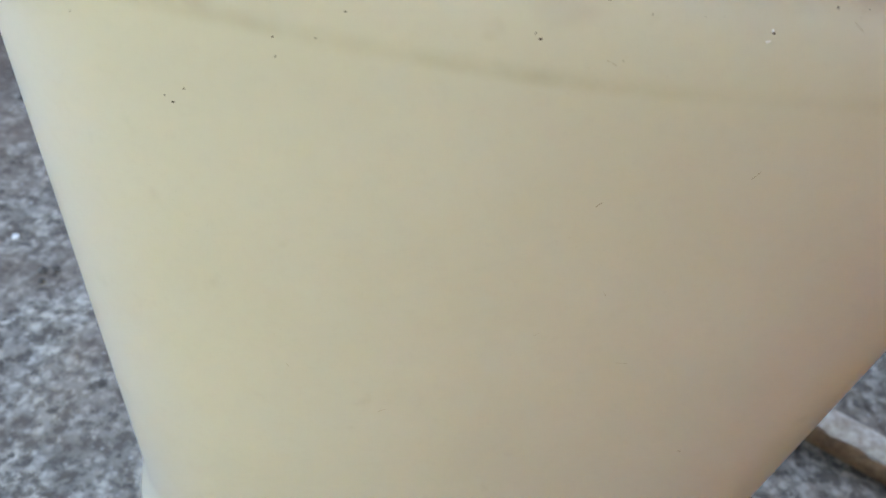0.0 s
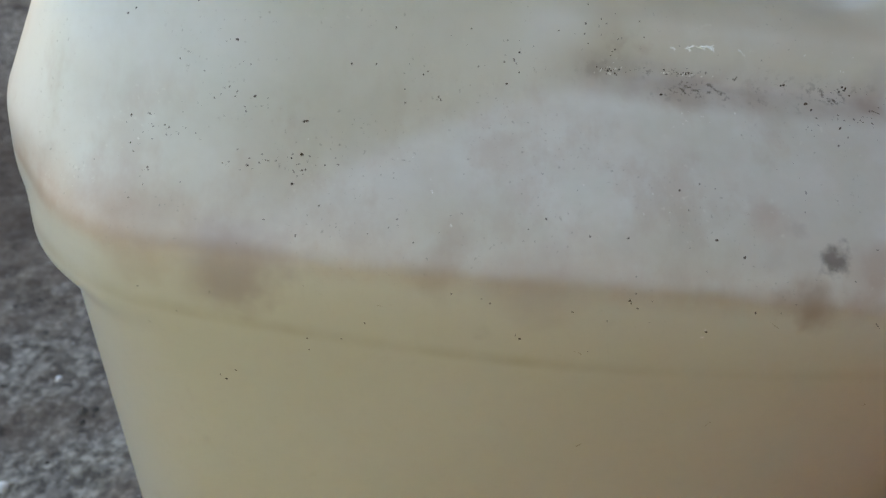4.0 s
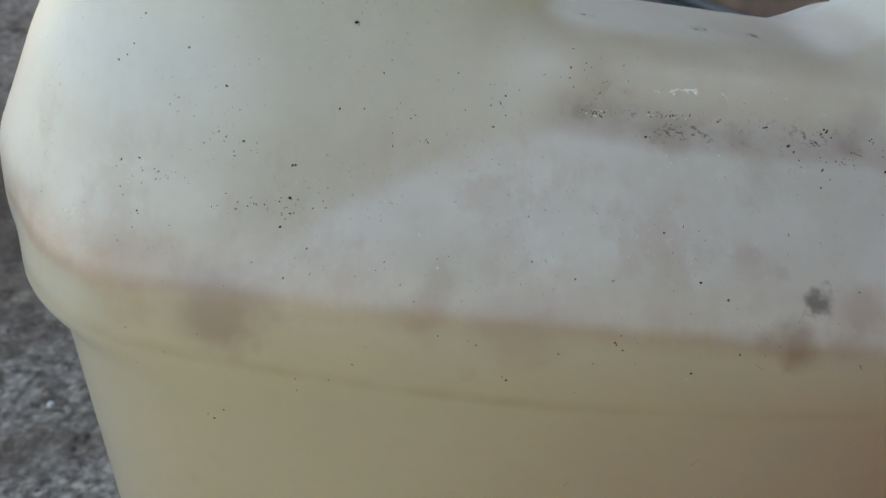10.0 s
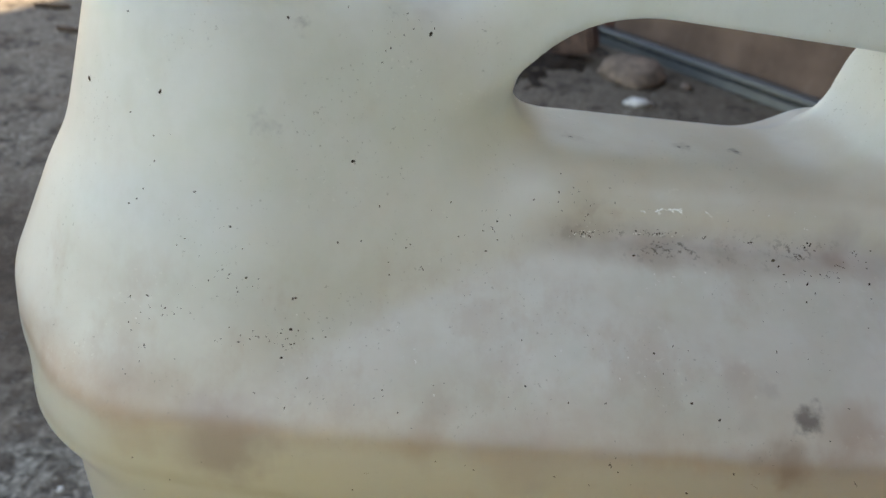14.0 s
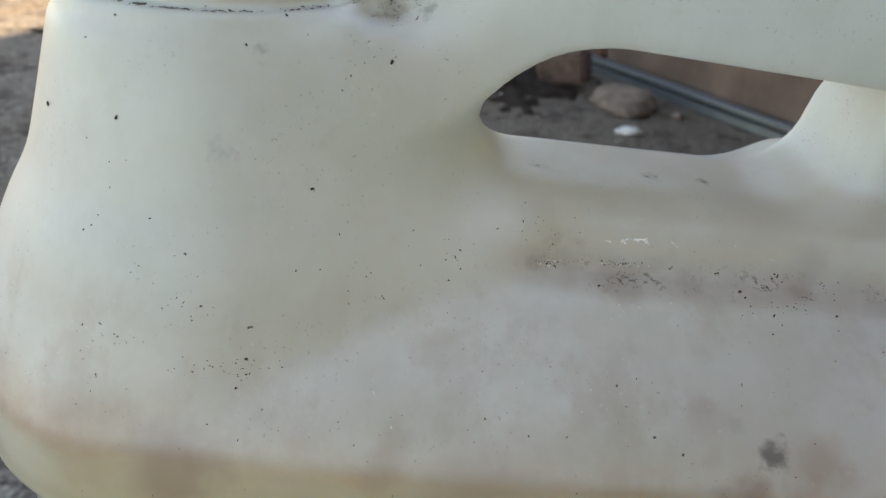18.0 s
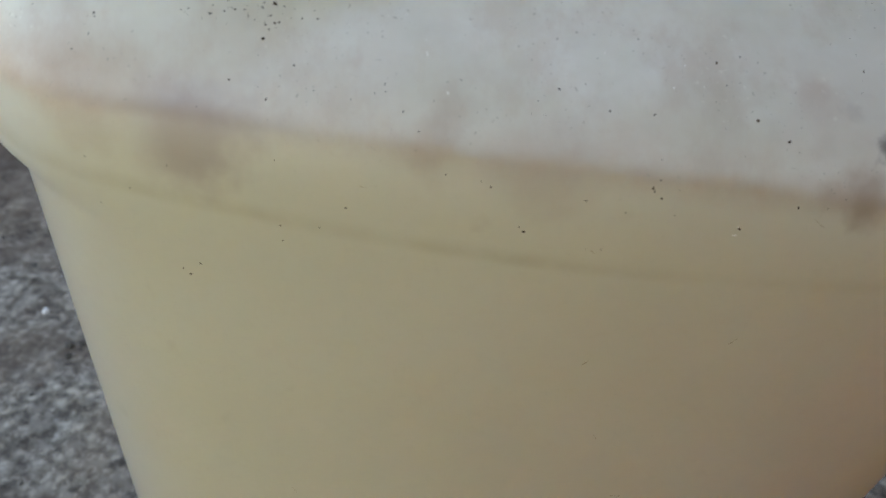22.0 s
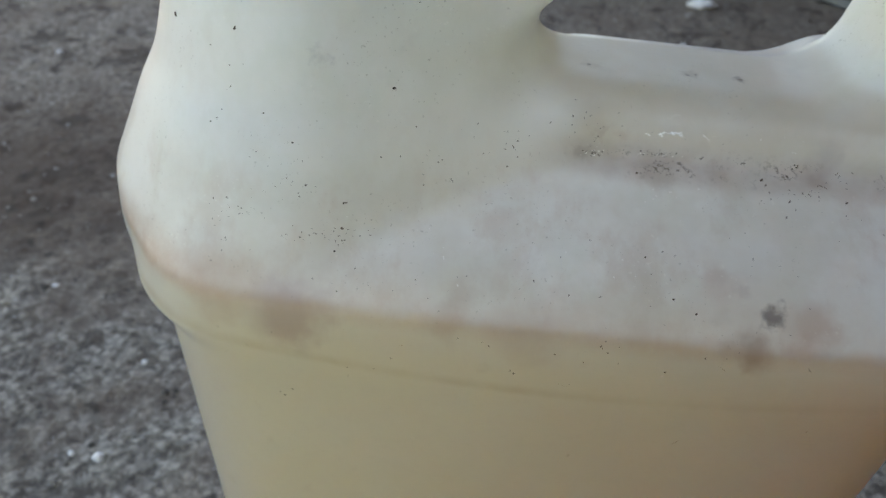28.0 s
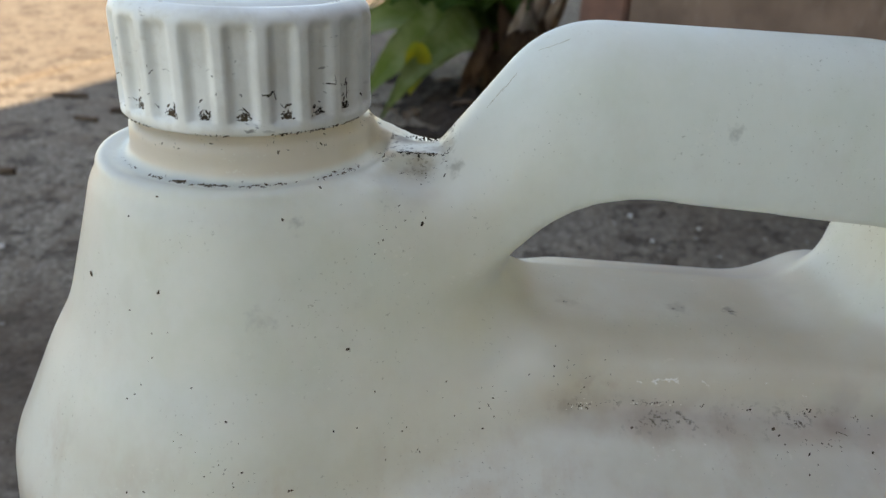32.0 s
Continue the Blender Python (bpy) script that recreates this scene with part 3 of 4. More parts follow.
def can_field(x, y, z):
    band = ease(z, 24.2, 25.2)
    foot = 1 - ease(z, 7.4, 9.2)
    taper = np.clip(24 - z, 0, 20)
    half_x = 9.67 - 0.024 * taper + 0.66 * band + 0.28 * foot
    half_y = 5.88 - 0.022 * taper + 0.10 * band + 0.36 * foot
    wall = rounded_box(x + 0.008 * taper, np.abs(y) + 0.25 * (x / 9) ** 2, half_x, half_y, 3.0 + 0.3 * band)
    roof = 26.75 + 0.53 * np.minimum(-wall, 3.4)
    body = smax(smax(wall, (z - roof) * 0.88, 1.4), BASE - z, 1.6)
    # the shoulder that rises to the neck
    r0 = sum(np.interp(z + d, [26.0, 27.0, 27.6, 28.4, 29.0, 29.75, 30.2, 31.4, 32.3, 32.7], [5.36, 5.25, 4.96, 4.58, 4.30, 3.87, 3.70, 3.35, 3.10, 2.96]) for d in (-0.16, 0, 0.16)) / 3
    r1 = sum(np.interp(z + d, [27.0, 28.2, 30.2, 31.9, 32.8], [3.4, 2.80, 1.72, 1.48, 1.2]) for d in (-0.4, -0.2, 0, 0.2, 0.4)) / 5
    # outline of two circles and their tangents
    lean = (r0 - r1) / 5.1
    flank = np.sqrt(1 - lean**2)
    side, ahead = np.abs(y), x - NECK_X
    k = -lean * side + flank * ahead
    tower = np.where(k < 0, np.hypot(side, ahead) - r0, np.where(k > flank * 5.1, np.hypot(side, ahead - 5.1) - r1, flank * side + lean * ahead - r0))
    tower = smax(smax(tower * 0.9, z - 32.8 + 0.33 * np.clip(x + 3.6, 0, 1.2), 0.5), 25.2 - z, 0.5)
    # the plateau under the handle
    plateau = smax(smax(smax(-2.27 - 0.25 * (1 - ease(x, -1.0, 1.4)) - y, z - 30.02, 1.5), y - 3.0, 0.8), np.abs(x - 3.2) - 5.2, 0.9)
    plateau = np.maximum(plateau, 25 - z)
    out = smin(body, smin(plateau, tower, 0.9), 0.18)
    # the handle bridge
    arch = smax(smax(z - 35.49 + 0.018 * (x - 1), -0.80 * (x + 2.4) + 0.60 * (z - 33.1), 0.9), 0.78 * (x - 9.7) + 0.63 * (z - 33.05), 2.2)
    slab = smax(np.abs(y) - 1.34 - 0.26 * (1 - ease(z, 32.6, 34.6)) - 0.08 * np.clip(32.5 - z, 0, 8), arch, 1.7)
    slab = np.maximum(slab, 25 - z)
    out = smin(out, slab, 0.7)
    over, under = z - 32.68 + 0.070 * x, 29.98 - 0.030 * x - 0.30 * np.maximum(y - 1.0, 0) - z
    right = 0.93 * (x - 6.75) - 0.37 * (z - 32.0)
    left = -0.80 * (x + 0.90) + 0.60 * (z - 31.6)
    hole = smax(smax(over, left, 1.5), smax(smax(under, right, 1.25), -1.0 - x, 1.0), 0.12)
    out = smax(out, -hole, 0.7 - 0.5 * ease(z, 30.4, 31.6) + 1.1 * (1 - ease(x, -1.6, 0.6)) * (1 - ease(z, 30.6, 31.8)))
    rib = smax(smax(np.abs(x + 2.80) - 0.66, np.abs(y + 0.30) - 0.46, 0.08), np.abs(z - 32.6) - 0.40, 0.08)
    out = smin(out, rib, 0.06)
    web = smax(smax(np.abs(y - 0.55) - 0.40, np.abs(x + 3.1) - 1.0, 0.1), smax(z - 33.28 + 0.42 * (x + 3.9), 32.0 - z, 0.15), 0.15)
    out = smin(out, web, 0.25)
    neck = np.maximum(np.hypot(x - NECK_X, y) - 2.3 + 0.06 * np.clip(z - 32.8, 0, 0.7) + 0.3 * ease(z, 33.4, 33.55), np.maximum(z - 34.6, 30 - z))
    collar = np.hypot(np.hypot(x - NECK_X, y) - 2.78, z - 32.74) - 0.10
    return smin(smin(out, neck, 0.25), collar, 0.22)


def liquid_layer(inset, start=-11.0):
    """The liquid's surface at a depth under its skin; start cuts away its lit side, so the light's fading is built in.
    """
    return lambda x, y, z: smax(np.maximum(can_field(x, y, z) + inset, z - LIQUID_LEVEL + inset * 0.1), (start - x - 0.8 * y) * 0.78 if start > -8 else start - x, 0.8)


# ---- ground and walls ----


def build_ground():
    side = np.concatenate([np.linspace(0, 0.9, 260), 0.9 + np.cumsum(np.geomspace(0.006, 0.25, 60)), np.geomspace(6, 400, 16)])
    side = np.unique(np.concatenate([-side, side]))
    x, y = np.meshgrid(side, side + 0.3, indexing="ij")
    fade = np.exp(-np.hypot(x, y) / 3)
    z = 0.007 * (value_noise(x * 9, y * 9) - 0.5) + 0.0045 * (value_noise(x * 55, y * 55, 5) - 0.5) + 0.0035 * (value_noise(x * 150, y * 150, 9) - 0.5)
    # a shallow joint that runs across the sunlit part
    joint = np.abs((x + 0.905) * 0.967 - (y - 1.242) * 0.254)
    z = z * fade - 0.012 * np.exp(-((joint / 0.012) ** 2))
    near = np.clip((np.hypot(x / 0.11, y / 0.075) - 1) / 0.5, 0, 1)
    z = z * near - 0.0004 + FLOOR
    n = len(side)
    i, j = np.meshgrid(np.arange(n - 1), np.arange(n - 1), indexing="ij")
    a = (i * n + j).ravel()
    faces = np.stack([a, a + n, a + n + 1, a + 1], 1)
    ob = mesh_object("ground", np.stack([x.ravel(), y.ravel(), z.ravel()], 1), faces, GROUND)
    return tagged(ob, "rough grey-brown weathered concrete ground with grit", "ground", kind="structure")


build_ground()


def prism(name, corners, z0, z1, material, bevel=0.004):
    bm = bmesh.new()
    low = [bm.verts.new((x, y, z0)) for x, y in corners]
    face = bm.faces.new(low)
    up = bmesh.ops.extrude_face_region(bm, geom=[face])
    bmesh.ops.translate(bm, vec=(0, 0, z1 - z0), verts=[v for v in up["geom"] if isinstance(v, bmesh.types.BMVert)])
    bmesh.ops.recalc_face_normals(bm, faces=bm.faces)
    bmesh.ops.bevel(bm, geom=list(bm.edges), offset=bevel, segments=2, affect="EDGES")
    return part(name, bm, material)


ALONG, ACROSS = Vector((0.56, -0.83)), Vector((0.83, 0.56))   # the garden wall's run and its back
WALL_END = Vector((0.246, 1.315))


def strip(start, length, thick):
    a, b = start, start + ALONG * length
    return [tuple(a), tuple(b), tuple(b + ACROSS * thick), tuple(a + ACROSS * thick)]


tagged(prism("wall_garden", strip(WALL_END + ALONG * 0.075, 0.815, 0.12), FLOOR - 0.03, 0.75, WALL), "low brown plastered garden wall, dusty near its foot", "wall", kind="structure")
tagged(prism("trim_pier", strip(WALL_END - ACROSS * 0.006 - ALONG * 0.05, 0.122, 0.13), FLOOR - 0.03, 0.80, PIER), "dark reddish-brown pier that ends the garden wall", "pier", kind="structure")
tagged(prism("wall_house", [(-0.10, -2.6), (0.30, -2.6), (2.5, 5.0), (2.1, 5.0)], FLOOR - 0.05, 2.95, HOUSE), "plain brown plastered house wall that shades the yard", "wall", kind="structure")
# unseen wall, added behind the camera only to block light from the front
tagged(prism("wall_light_block", [(-0.07, -0.75), (0.46, -0.75), (0.54, -0.45), (-0.07, -0.45)], FLOOR - 0.05, 1.1, HOUSE), "unseen plain wall added behind the camera to shade the can's front", "wall", kind="structure")


# ---- jerrycan ----
can = new("jerrycan")
tagged(can, "dirty milky-white plastic jerrycan with handle, half translucent, standing on concrete", "jerrycan")
verts, faces = surface_nets(can_field, (-11, -7.2, -0.6), (11, 7.2, 36), 0.13)
body = mesh_object("body", verts * 0.01, faces, PLASTIC)
body.parent = can
# the last two layers fill only the right, putting the side light's falloff into colour
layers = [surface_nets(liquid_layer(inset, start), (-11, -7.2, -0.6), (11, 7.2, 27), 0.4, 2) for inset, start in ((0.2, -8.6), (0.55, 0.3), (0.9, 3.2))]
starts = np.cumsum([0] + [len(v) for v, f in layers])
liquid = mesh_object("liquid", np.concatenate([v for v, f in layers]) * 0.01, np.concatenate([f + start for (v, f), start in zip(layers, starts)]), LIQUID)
liquid.data.materials.append(LIQUID_SHADE_SIDE)
liquid.data.materials.append(LIQUID_SHADE_END)
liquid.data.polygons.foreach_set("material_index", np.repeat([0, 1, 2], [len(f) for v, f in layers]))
tagged(liquid, "amber yellowish liquid filling the can to its shoulder", "liquid")

CAP_LOW, CAP_TOP, CAP_R, FLUTES = 33.63, 35.64, 2.32, 21


def scoop_depth(angle):
    """How deep the flute is cut at an angle, from 0 to 1."""
    p = (angle / (2 * math.pi) * FLUTES) % 1.0 - 0.5
    return np.clip(1.5 - 1.5 * (p / 0.36) ** 2, 0, 1)


def build_cap():
    count = FLUTES * 16
    ang = np.arange(count) * 2 * math.pi / count
    scoop = scoop_depth(ang)
    rows = []
    for r, z, s in [(CAP_R - 0.25, CAP_LOW, 0), (CAP_R - 0.03, CAP_LOW, 0), (CAP_R, CAP_LOW + 0.04, 0), (CAP_R, CAP_LOW + 0.2, 0), (CAP_R, CAP_LOW + 0.225, 0.95), (CAP_R - 0.01, CAP_LOW + 0.6, 1),
                    (CAP_R, CAP_TOP - 0.42, 1), (CAP_R, CAP_TOP - 0.30, 0.9), (CAP_R - 0.01, CAP_TOP - 0.24, 0.15), (CAP_R - 0.05, CAP_TOP - 0.14, 0), (CAP_R - 0.12, CAP_TOP - 0.06, 0), (CAP_R - 0.24, CAP_TOP, 0),
                    (CAP_R - 0.42, CAP_TOP, 0), (CAP_R - 0.45, CAP_TOP - 0.03, 0), (CAP_R - 0.52, CAP_TOP - 0.03, 0), (CAP_R - 0.55, CAP_TOP, 0), (0.22, CAP_TOP + 0.01, 0), (0.18, CAP_TOP - 0.03, 0), (0.03, CAP_TOP - 0.03, 0)]:
        rad = r - 0.13 * s * scoop
        rows.append(np.stack([rad * np.cos(ang), rad * np.sin(ang), np.full(count, z)], 1))
    v = np.concatenate(rows)
    f = []
    for r in range(len(rows) - 1):
        for k in range(count):
            n = (k + 1) % count
            f.append((r * count + k, r * count + n, (r + 1) * count + n, (r + 1) * count + k))
    f.append([(len(rows) - 1) * count + k for k in range(count)])
    ob = mesh_object("cap", (v - (0, 0, CAP_LOW)) * 0.01, f, CAP)
    ob.location = (NECK_X * 0.01 - 0.0004, 0, CAP_LOW * 0.01)
    ob.parent = can
    return tagged(ob, "grimy white fluted screw cap")


grimy_cap = build_cap()


# ---- dirt on the can ----
def speck_mesh(name, seed, material, flat):
    rng = random.Random(seed)
    bm = bmesh.new()
    bmesh.ops.create_icosphere(bm, subdivisions=1, radius=1.0)
    stretch = rng.uniform(0.55, 1.0)
    for v in bm.verts:
        v.co *= rng.uniform(0.45, 1.25)
        v.co.y *= stretch
        v.co.z *= flat
    me = bpy.data.meshes.new(name)
    bm.to_mesh(me)
    bm.free()
    me.materials.append(material)
    return me


DARK_SPECKS = [speck_mesh("dirt_speck", n, DIRT, 0.22) for n in range(4)]
PALE_SPECKS = [speck_mesh("scuff", 20 + n, CHALK, 0.35) for n in range(3)]


def on_front(x, z):
    """The place and the turn of a thing that lies on the can's front at x and z, in centimetres."""
    ys = np.linspace(-7.5, 3, 1400)
    hit = np.argmax(can_field(np.full_like(ys, x), ys, np.full_like(ys, z)) < 0)
    p = np.array([x, ys[hit] if hit else -1.0, z])
    g = np.array([float(can_field(*(p + 0.02 * e)) - can_field(*(p - 0.02 * e))) for e in np.eye(3)])
    return Vector(p) * 0.01, Vector(g).to_track_quat("Z", "Y")


def put_speck(meshes, name, x, z, size, rng, parent=None):
    place, turn = on_front(x, z)
    ob = new(name, rng.choice(meshes))
    long = rng.uniform(1.0, 1.35)
    ob.matrix_world = Matrix.LocRotScale(place, turn @ Euler((0, 0, rng.uniform(0, 6.3))).to_quaternion(), Vector((size * long, size / long**0.5, size)) * 0.001)
    ob.location += (turn @ Vector((0, 0, 1))) * 0.00012
    ob.parent = parent or can
    return ob


rng = random.Random(7)


def grime(name, places, parent):
    """Many crumbs joined into one crust: place, turn and size of each."""
    bm = bmesh.new()
    for place, turn, size in places:
        made = bmesh.ops.create_icosphere(bm, subdivisions=1, radius=1.0)["verts"]
        m = Matrix.LocRotScale(place, turn @ Euler((0, 0, rng.uniform(0, 6.3))).to_quaternion(), Vector((size * rng.uniform(1, 2.8), size * rng.uniform(0.6, 1.0), size * 0.3)) * 0.001)
        for v in made:
            v.co = m @ (v.co * rng.uniform(0.75, 1.2))
    return part(name, bm, DIRT, parent)


# x and height in centimetres, half-width in millimetres
SPECKS_NECK = [(-8.49, 31.06, 0.67), (-6.97, 31.19, 0.4), (-7.1, 30.49, 0.2), (-7.28, 29.64, 0.26), (-7.53, 29.38, 0.26), (-7.39, 29.47, 0.21), (-6.37, 29.72, 0.3), (-5.75, 29.25, 0.3), (-6.62, 28.92, 0.2), (-5.45, 28.49, 0.3), (-4.01, 28.91, 0.25), (-3.62, 28.89, 0.2), (-2.77, 28.74, 0.2), (-3.85, 30.14, 0.45), (-4.63, 28.13, 0.35), (-6.06, 28.43, 0.2), (-5.59, 28.33, 0.2), (-5.57, 28.27, 0.2), (-6.23, 28.79, 0.15), (-3.1, 28.3, 0.2), (-3.13, 28.5, 0.15), (-2.09, 29.33, 0.21), (-1.2, 28.98, 0.26), (-1.45, 28.83, 0.26), (-1.37, 28.5, 0.26), (-1.17, 28.68, 0.21)]
SPECKS_SHOULDER = [(-4.68, 27.65, 0.5), (-4.8, 27.25, 0.34), (-5.51, 27.5, 0.3), (-5.49, 27.6, 0.2), (-5.2, 27.57, 0.25), (-5.07, 27.57, 0.2), (-4.84, 27.6, 0.2), (-4.66, 27.42, 0.25), (-4.61, 27.43, 0.25), (-4.73, 27.35, 0.2), (-5.29, 27.67, 0.15), (-7.11, 27.31, 0.26), (-7.42, 27.61, 0.21), (-7.41, 26.84, 0.26), (-7.37, 27.49, 0.16), (-4.56, 27.62, 0.2), (-4.31, 27.48, 0.2), (-4.1, 27.48, 0.2), (-5.68, 27.72, 0.15), (1.47, 28.46, 0.39), (4.19, 28.5, 0.53), (4.26, 28.44, 0.41), (5.97, 28.31, 0.37), (4.33, 28.36, 0.3), (5.05, 28.38, 0.3), (5.39, 28.48, 0.25), (1.65, 27.52, 0.31), (2.25, 27.04, 0.36), (2.72, 26.86, 0.31), (0.78, 26.98, 0.2), (-0.06, 29.46, 0.27)]
SPECKS_BAND = [(-7.27, 25.47, 0.19), (-6.06, 25.52, 0.22), (-6.67, 25.03, 0.19), (-7.21, 24.62, 0.19), (-3.84, 24.75, 0.26), (-2.05, 25.95, 0.2), (-6.08, 23.47, 0.25), (-5.97, 23.36, 0.35), (-5.78, 23.63, 0.29), (-3.44, 25.21, 0.34), (-4.42, 24.36, 0.23), (-4.44, 24.68, 0.27), (0.99, 26.23, 0.21), (0.9, 26.11, 0.3), (1.06, 25.99, 0.3), (0.76, 26.97, 0.21), (-1.39, 25.85, 0.29), (2.74, 26.86, 0.36), (1.8, 26.92, 0.17), (-0.77, 26.83, 0.16), (-0.61, 27.11, 0.29), (0.13, 26.96, 0.38), (-0.8, 25.19, 0.38), (-0.88, 25.26, 0.25), (3.48, 26.1, 0.19), (3.05, 26.07, 0.36), (-3.02, 26.86, 0.16), (-4.33, 27.0, 0.25), (2.3, 25.67, 0.45)]
SPECKS_TOP = [(-6.99, 32.71, 0.36), (-4.4, 32.83, 0.35), (-2.66, 32.15, 0.51), (-3.32, 31.95, 0.3), (-7.54, 32.31, 0.26), (-6.96, 31.22, 0.31), (-4.94, 32.42, 0.34), (-2.84, 28.7, 0.21), (-4.68, 28.13, 0.32)]
SCUFFS = [(-2.16, 26.93, 0.34), (-2.88, 27.59, 0.3), (2.28, 25.69, 0.37), (2.27, 25.55, 0.48), (1.89, 28.21, 0.44), (1.82, 28.28, 0.27), (2.81, 28.33, 0.34), (0.01, 27.49, 0.3), (1.02, 27.26, 0.3), (1.19, 27.47, 0.25), (-4.6, 27.87, 0.3), (-7.29, 27.69, 0.31), (1.46, 27.3, 0.25), (2.21, 28.27, 0.28)]
for x, z, size in SPECKS_NECK + SPECKS_SHOULDER + SPECKS_BAND + SPECKS_TOP:
    put_speck(DARK_SPECKS, "dirt_speck", x, z, size * (0.88 if z > 27 else 0.72), rng)
for x, z, size in SCUFFS:
    put_speck(PALE_SPECKS, "scuff", x, z, size * 0.7, rng)
# crumbs of dirt in the crease and in loose flocks: centre, spread, how many
for cx, cz, sx, sz, many, big in ((0.50, 28.58, 0.13, 0.05, 24, 0.24), (1.05, 28.60, 0.14, 0.03, 9, 0.20), (1.90, 28.60, 0.20, 0.035, 26, 0.22), (2.9, 28.56, 0.10, 0.02, 5, 0.22), (3.65, 28.54, 0.12, 0.03, 7, 0.24), (4.9, 28.58, 0.18, 0.03, 10, 0.26),
                                  (5.8, 28.47, 0.3, 0.05, 10, 0.2), (3.0, 28.54, 2.0, 0.05, 12, 0.12), (-4.9, 27.5, 0.40, 0.12, 16, 0.10), (-3.2, 31.9, 0.4, 0.25, 8, 0.12), (5.0, 28.25, 0.8, 0.12, 8, 0.12), (-6.5, 27.9, 0.7, 0.3, 12, 0.10), (2.0, 29.4, 1.2, 0.2, 5, 0.12),
                                  (-5.5, 28.6, 0.9, 0.4, 8, 0.10), (-1.5, 28.6, 0.5, 0.3, 5, 0.12), (0.8, 29.05, 0.4, 0.12, 7, 0.14), (-1.0, 26.6, 3.0, 0.5, 14, 0.10)):
    for _ in range(many):
        put_speck(DARK_SPECKS, "dirt_speck", rng.gauss(cx, sx), rng.gauss(cz, sz) + (0.15 if 28.4 < cz < 28.65 and cx > 0 else 0), 0.06 + big * rng.random() ** 1.7, rng)
flock = []
for cx, cz, sx, sz, many, big in ((-4.9, 27.52, 0.42, 0.09, 46, 0.12), (-6.95, 27.95, 0.30, 0.10, 34, 0.10), (-7.3, 27.45, 0.30, 0.25, 26, 0.09), (-5.9, 28.8, 0.35, 0.35, 30, 0.08), (-2.2, 28.75, 0.8, 0.35, 30, 0.08), (-6.9, 30.6, 0.5, 0.6, 22, 0.09),
                                  (3.2, 27.7, 1.3, 0.35, 34, 0.10), (0.4, 29.35, 0.35, 0.15, 30, 0.11), (5.2, 28.35, 0.5, 0.12, 40, 0.12), (-3.2, 26.9, 1.5, 0.3, 24, 0.08), (2.0, 25.9, 2.2, 0.5, 20, 0.09), (-3.0, 32.1, 0.6, 0.25, 30, 0.10)):
    flock += [(*on_front(rng.gauss(cx, sx), rng.gauss(cz, sz)), 0.055 + 1.25 * big * rng.random() ** 1.8) for _ in range(many)]
tagged(grime("fine_dirt", flock, can), "loose flocks of tiny dark specks", kind="stuff")
for cx, cz, sx, sz, many in ((0.47, 28.57, 0.14, 0.05, 18), (1.85, 28.56, 0.25, 0.04, 12), (2.0, 28.15, 0.3, 0.12, 6), (-2.4, 27.4, 0.25, 0.12, 4), (4.6, 29.3, 0.4, 0.15, 5)):
    for _ in range(many):
        put_speck(PALE_SPECKS, "scuff", rng.gauss(cx, sx), rng.gauss(cz, sz) + (0.15 if 28.4 < cz < 28.65 and cx > 0 else 0), rng.uniform(0.10, 0.26), rng)


def stroke(name, points, width, material, parent, seed):
    """A thin raised scratch along points that each have a place and an outward turn."""
    dice = random.Random(seed)
    bm = bmesh.new()
    rows = []
    for n, (place, turn) in enumerate(points):
        ahead = (points[min(n + 1, len(points) - 1)][0] - points[max(n - 1, 0)][0]).normalized()
        out = turn @ Vector((0, 0, 1))
        over = out.cross(ahead).normalized()
        w = width * dice.uniform(0.25, 1.5) * (0.4 if n in (0, len(points) - 1) else 1)
        c = place + out * width * 0.5 + over * width * dice.uniform(-1, 1)
        rows.append([bm.verts.new(c - over * w - out * w * 0.4), bm.verts.new(c + out * w * 0.35), bm.verts.new(c + over * w - out * w * 0.4)])
    for r, t in zip(rows, rows[1:]):
        for k in range(3):
            bm.faces.new((r[k], r[(k + 1) % 3], t[(k + 1) % 3], t[k]))
    bm.faces.new(rows[0][::-1])
    bm.faces.new(rows[-1])
    bmesh.ops.recalc_face_normals(bm, faces=bm.faces)
    return part(name, bm, material, parent)


for n, (xa, za, xb, zb) in enumerate(((1.84, 29.17, 2.00, 29.24), (1.86, 29.22, 1.95, 29.14), (2.02, 29.22, 2.34, 29.26), (2.10, 29.24, 2.20, 29.19), (2.30, 29.27, 2.38, 29.16), (2.26, 29.22, 2.33, 29.20), (1.56, 29.17, 1.66, 29.14), (2.80, 29.26, 2.95, 29.14))):
    stroke("scuff", [on_front(xa + (xb - xa) * k / 7, za + (zb - za) * k / 7) for k in range(8)], 0.00019, CHALK, can, n)
for n, (xa, za, xb, zb) in enumerate(((5.15, 26.05, 5.24, 25.95), (0.9, 26.15, 0.95, 26.05), (-1.3, 28.9, -1.22, 28.8), (5.4, 28.5, 5.6, 28.46))):
    stroke("scratch", [on_front(xa + (xb - xa) * k / 7, za + (zb - za) * k / 7) for k in range(8)], 0.00009, DIRT, can, n + 40)


def on_top(x, y, start=34.2):
    zs = np.linspace(start, start - 3.2, 900)
    hit = np.argmax(can_field(np.full_like(zs, x), np.full_like(zs, y), zs) < 0)
    p = np.array([x, y, zs[hit]])
    g = np.array([float(can_field(*(p + 0.02 * e)) - can_field(*(p - 0.02 * e))) for e in np.eye(3)])
    return Vector(p) * 0.01, Vector(g).to_track_quat("Z", "Y")


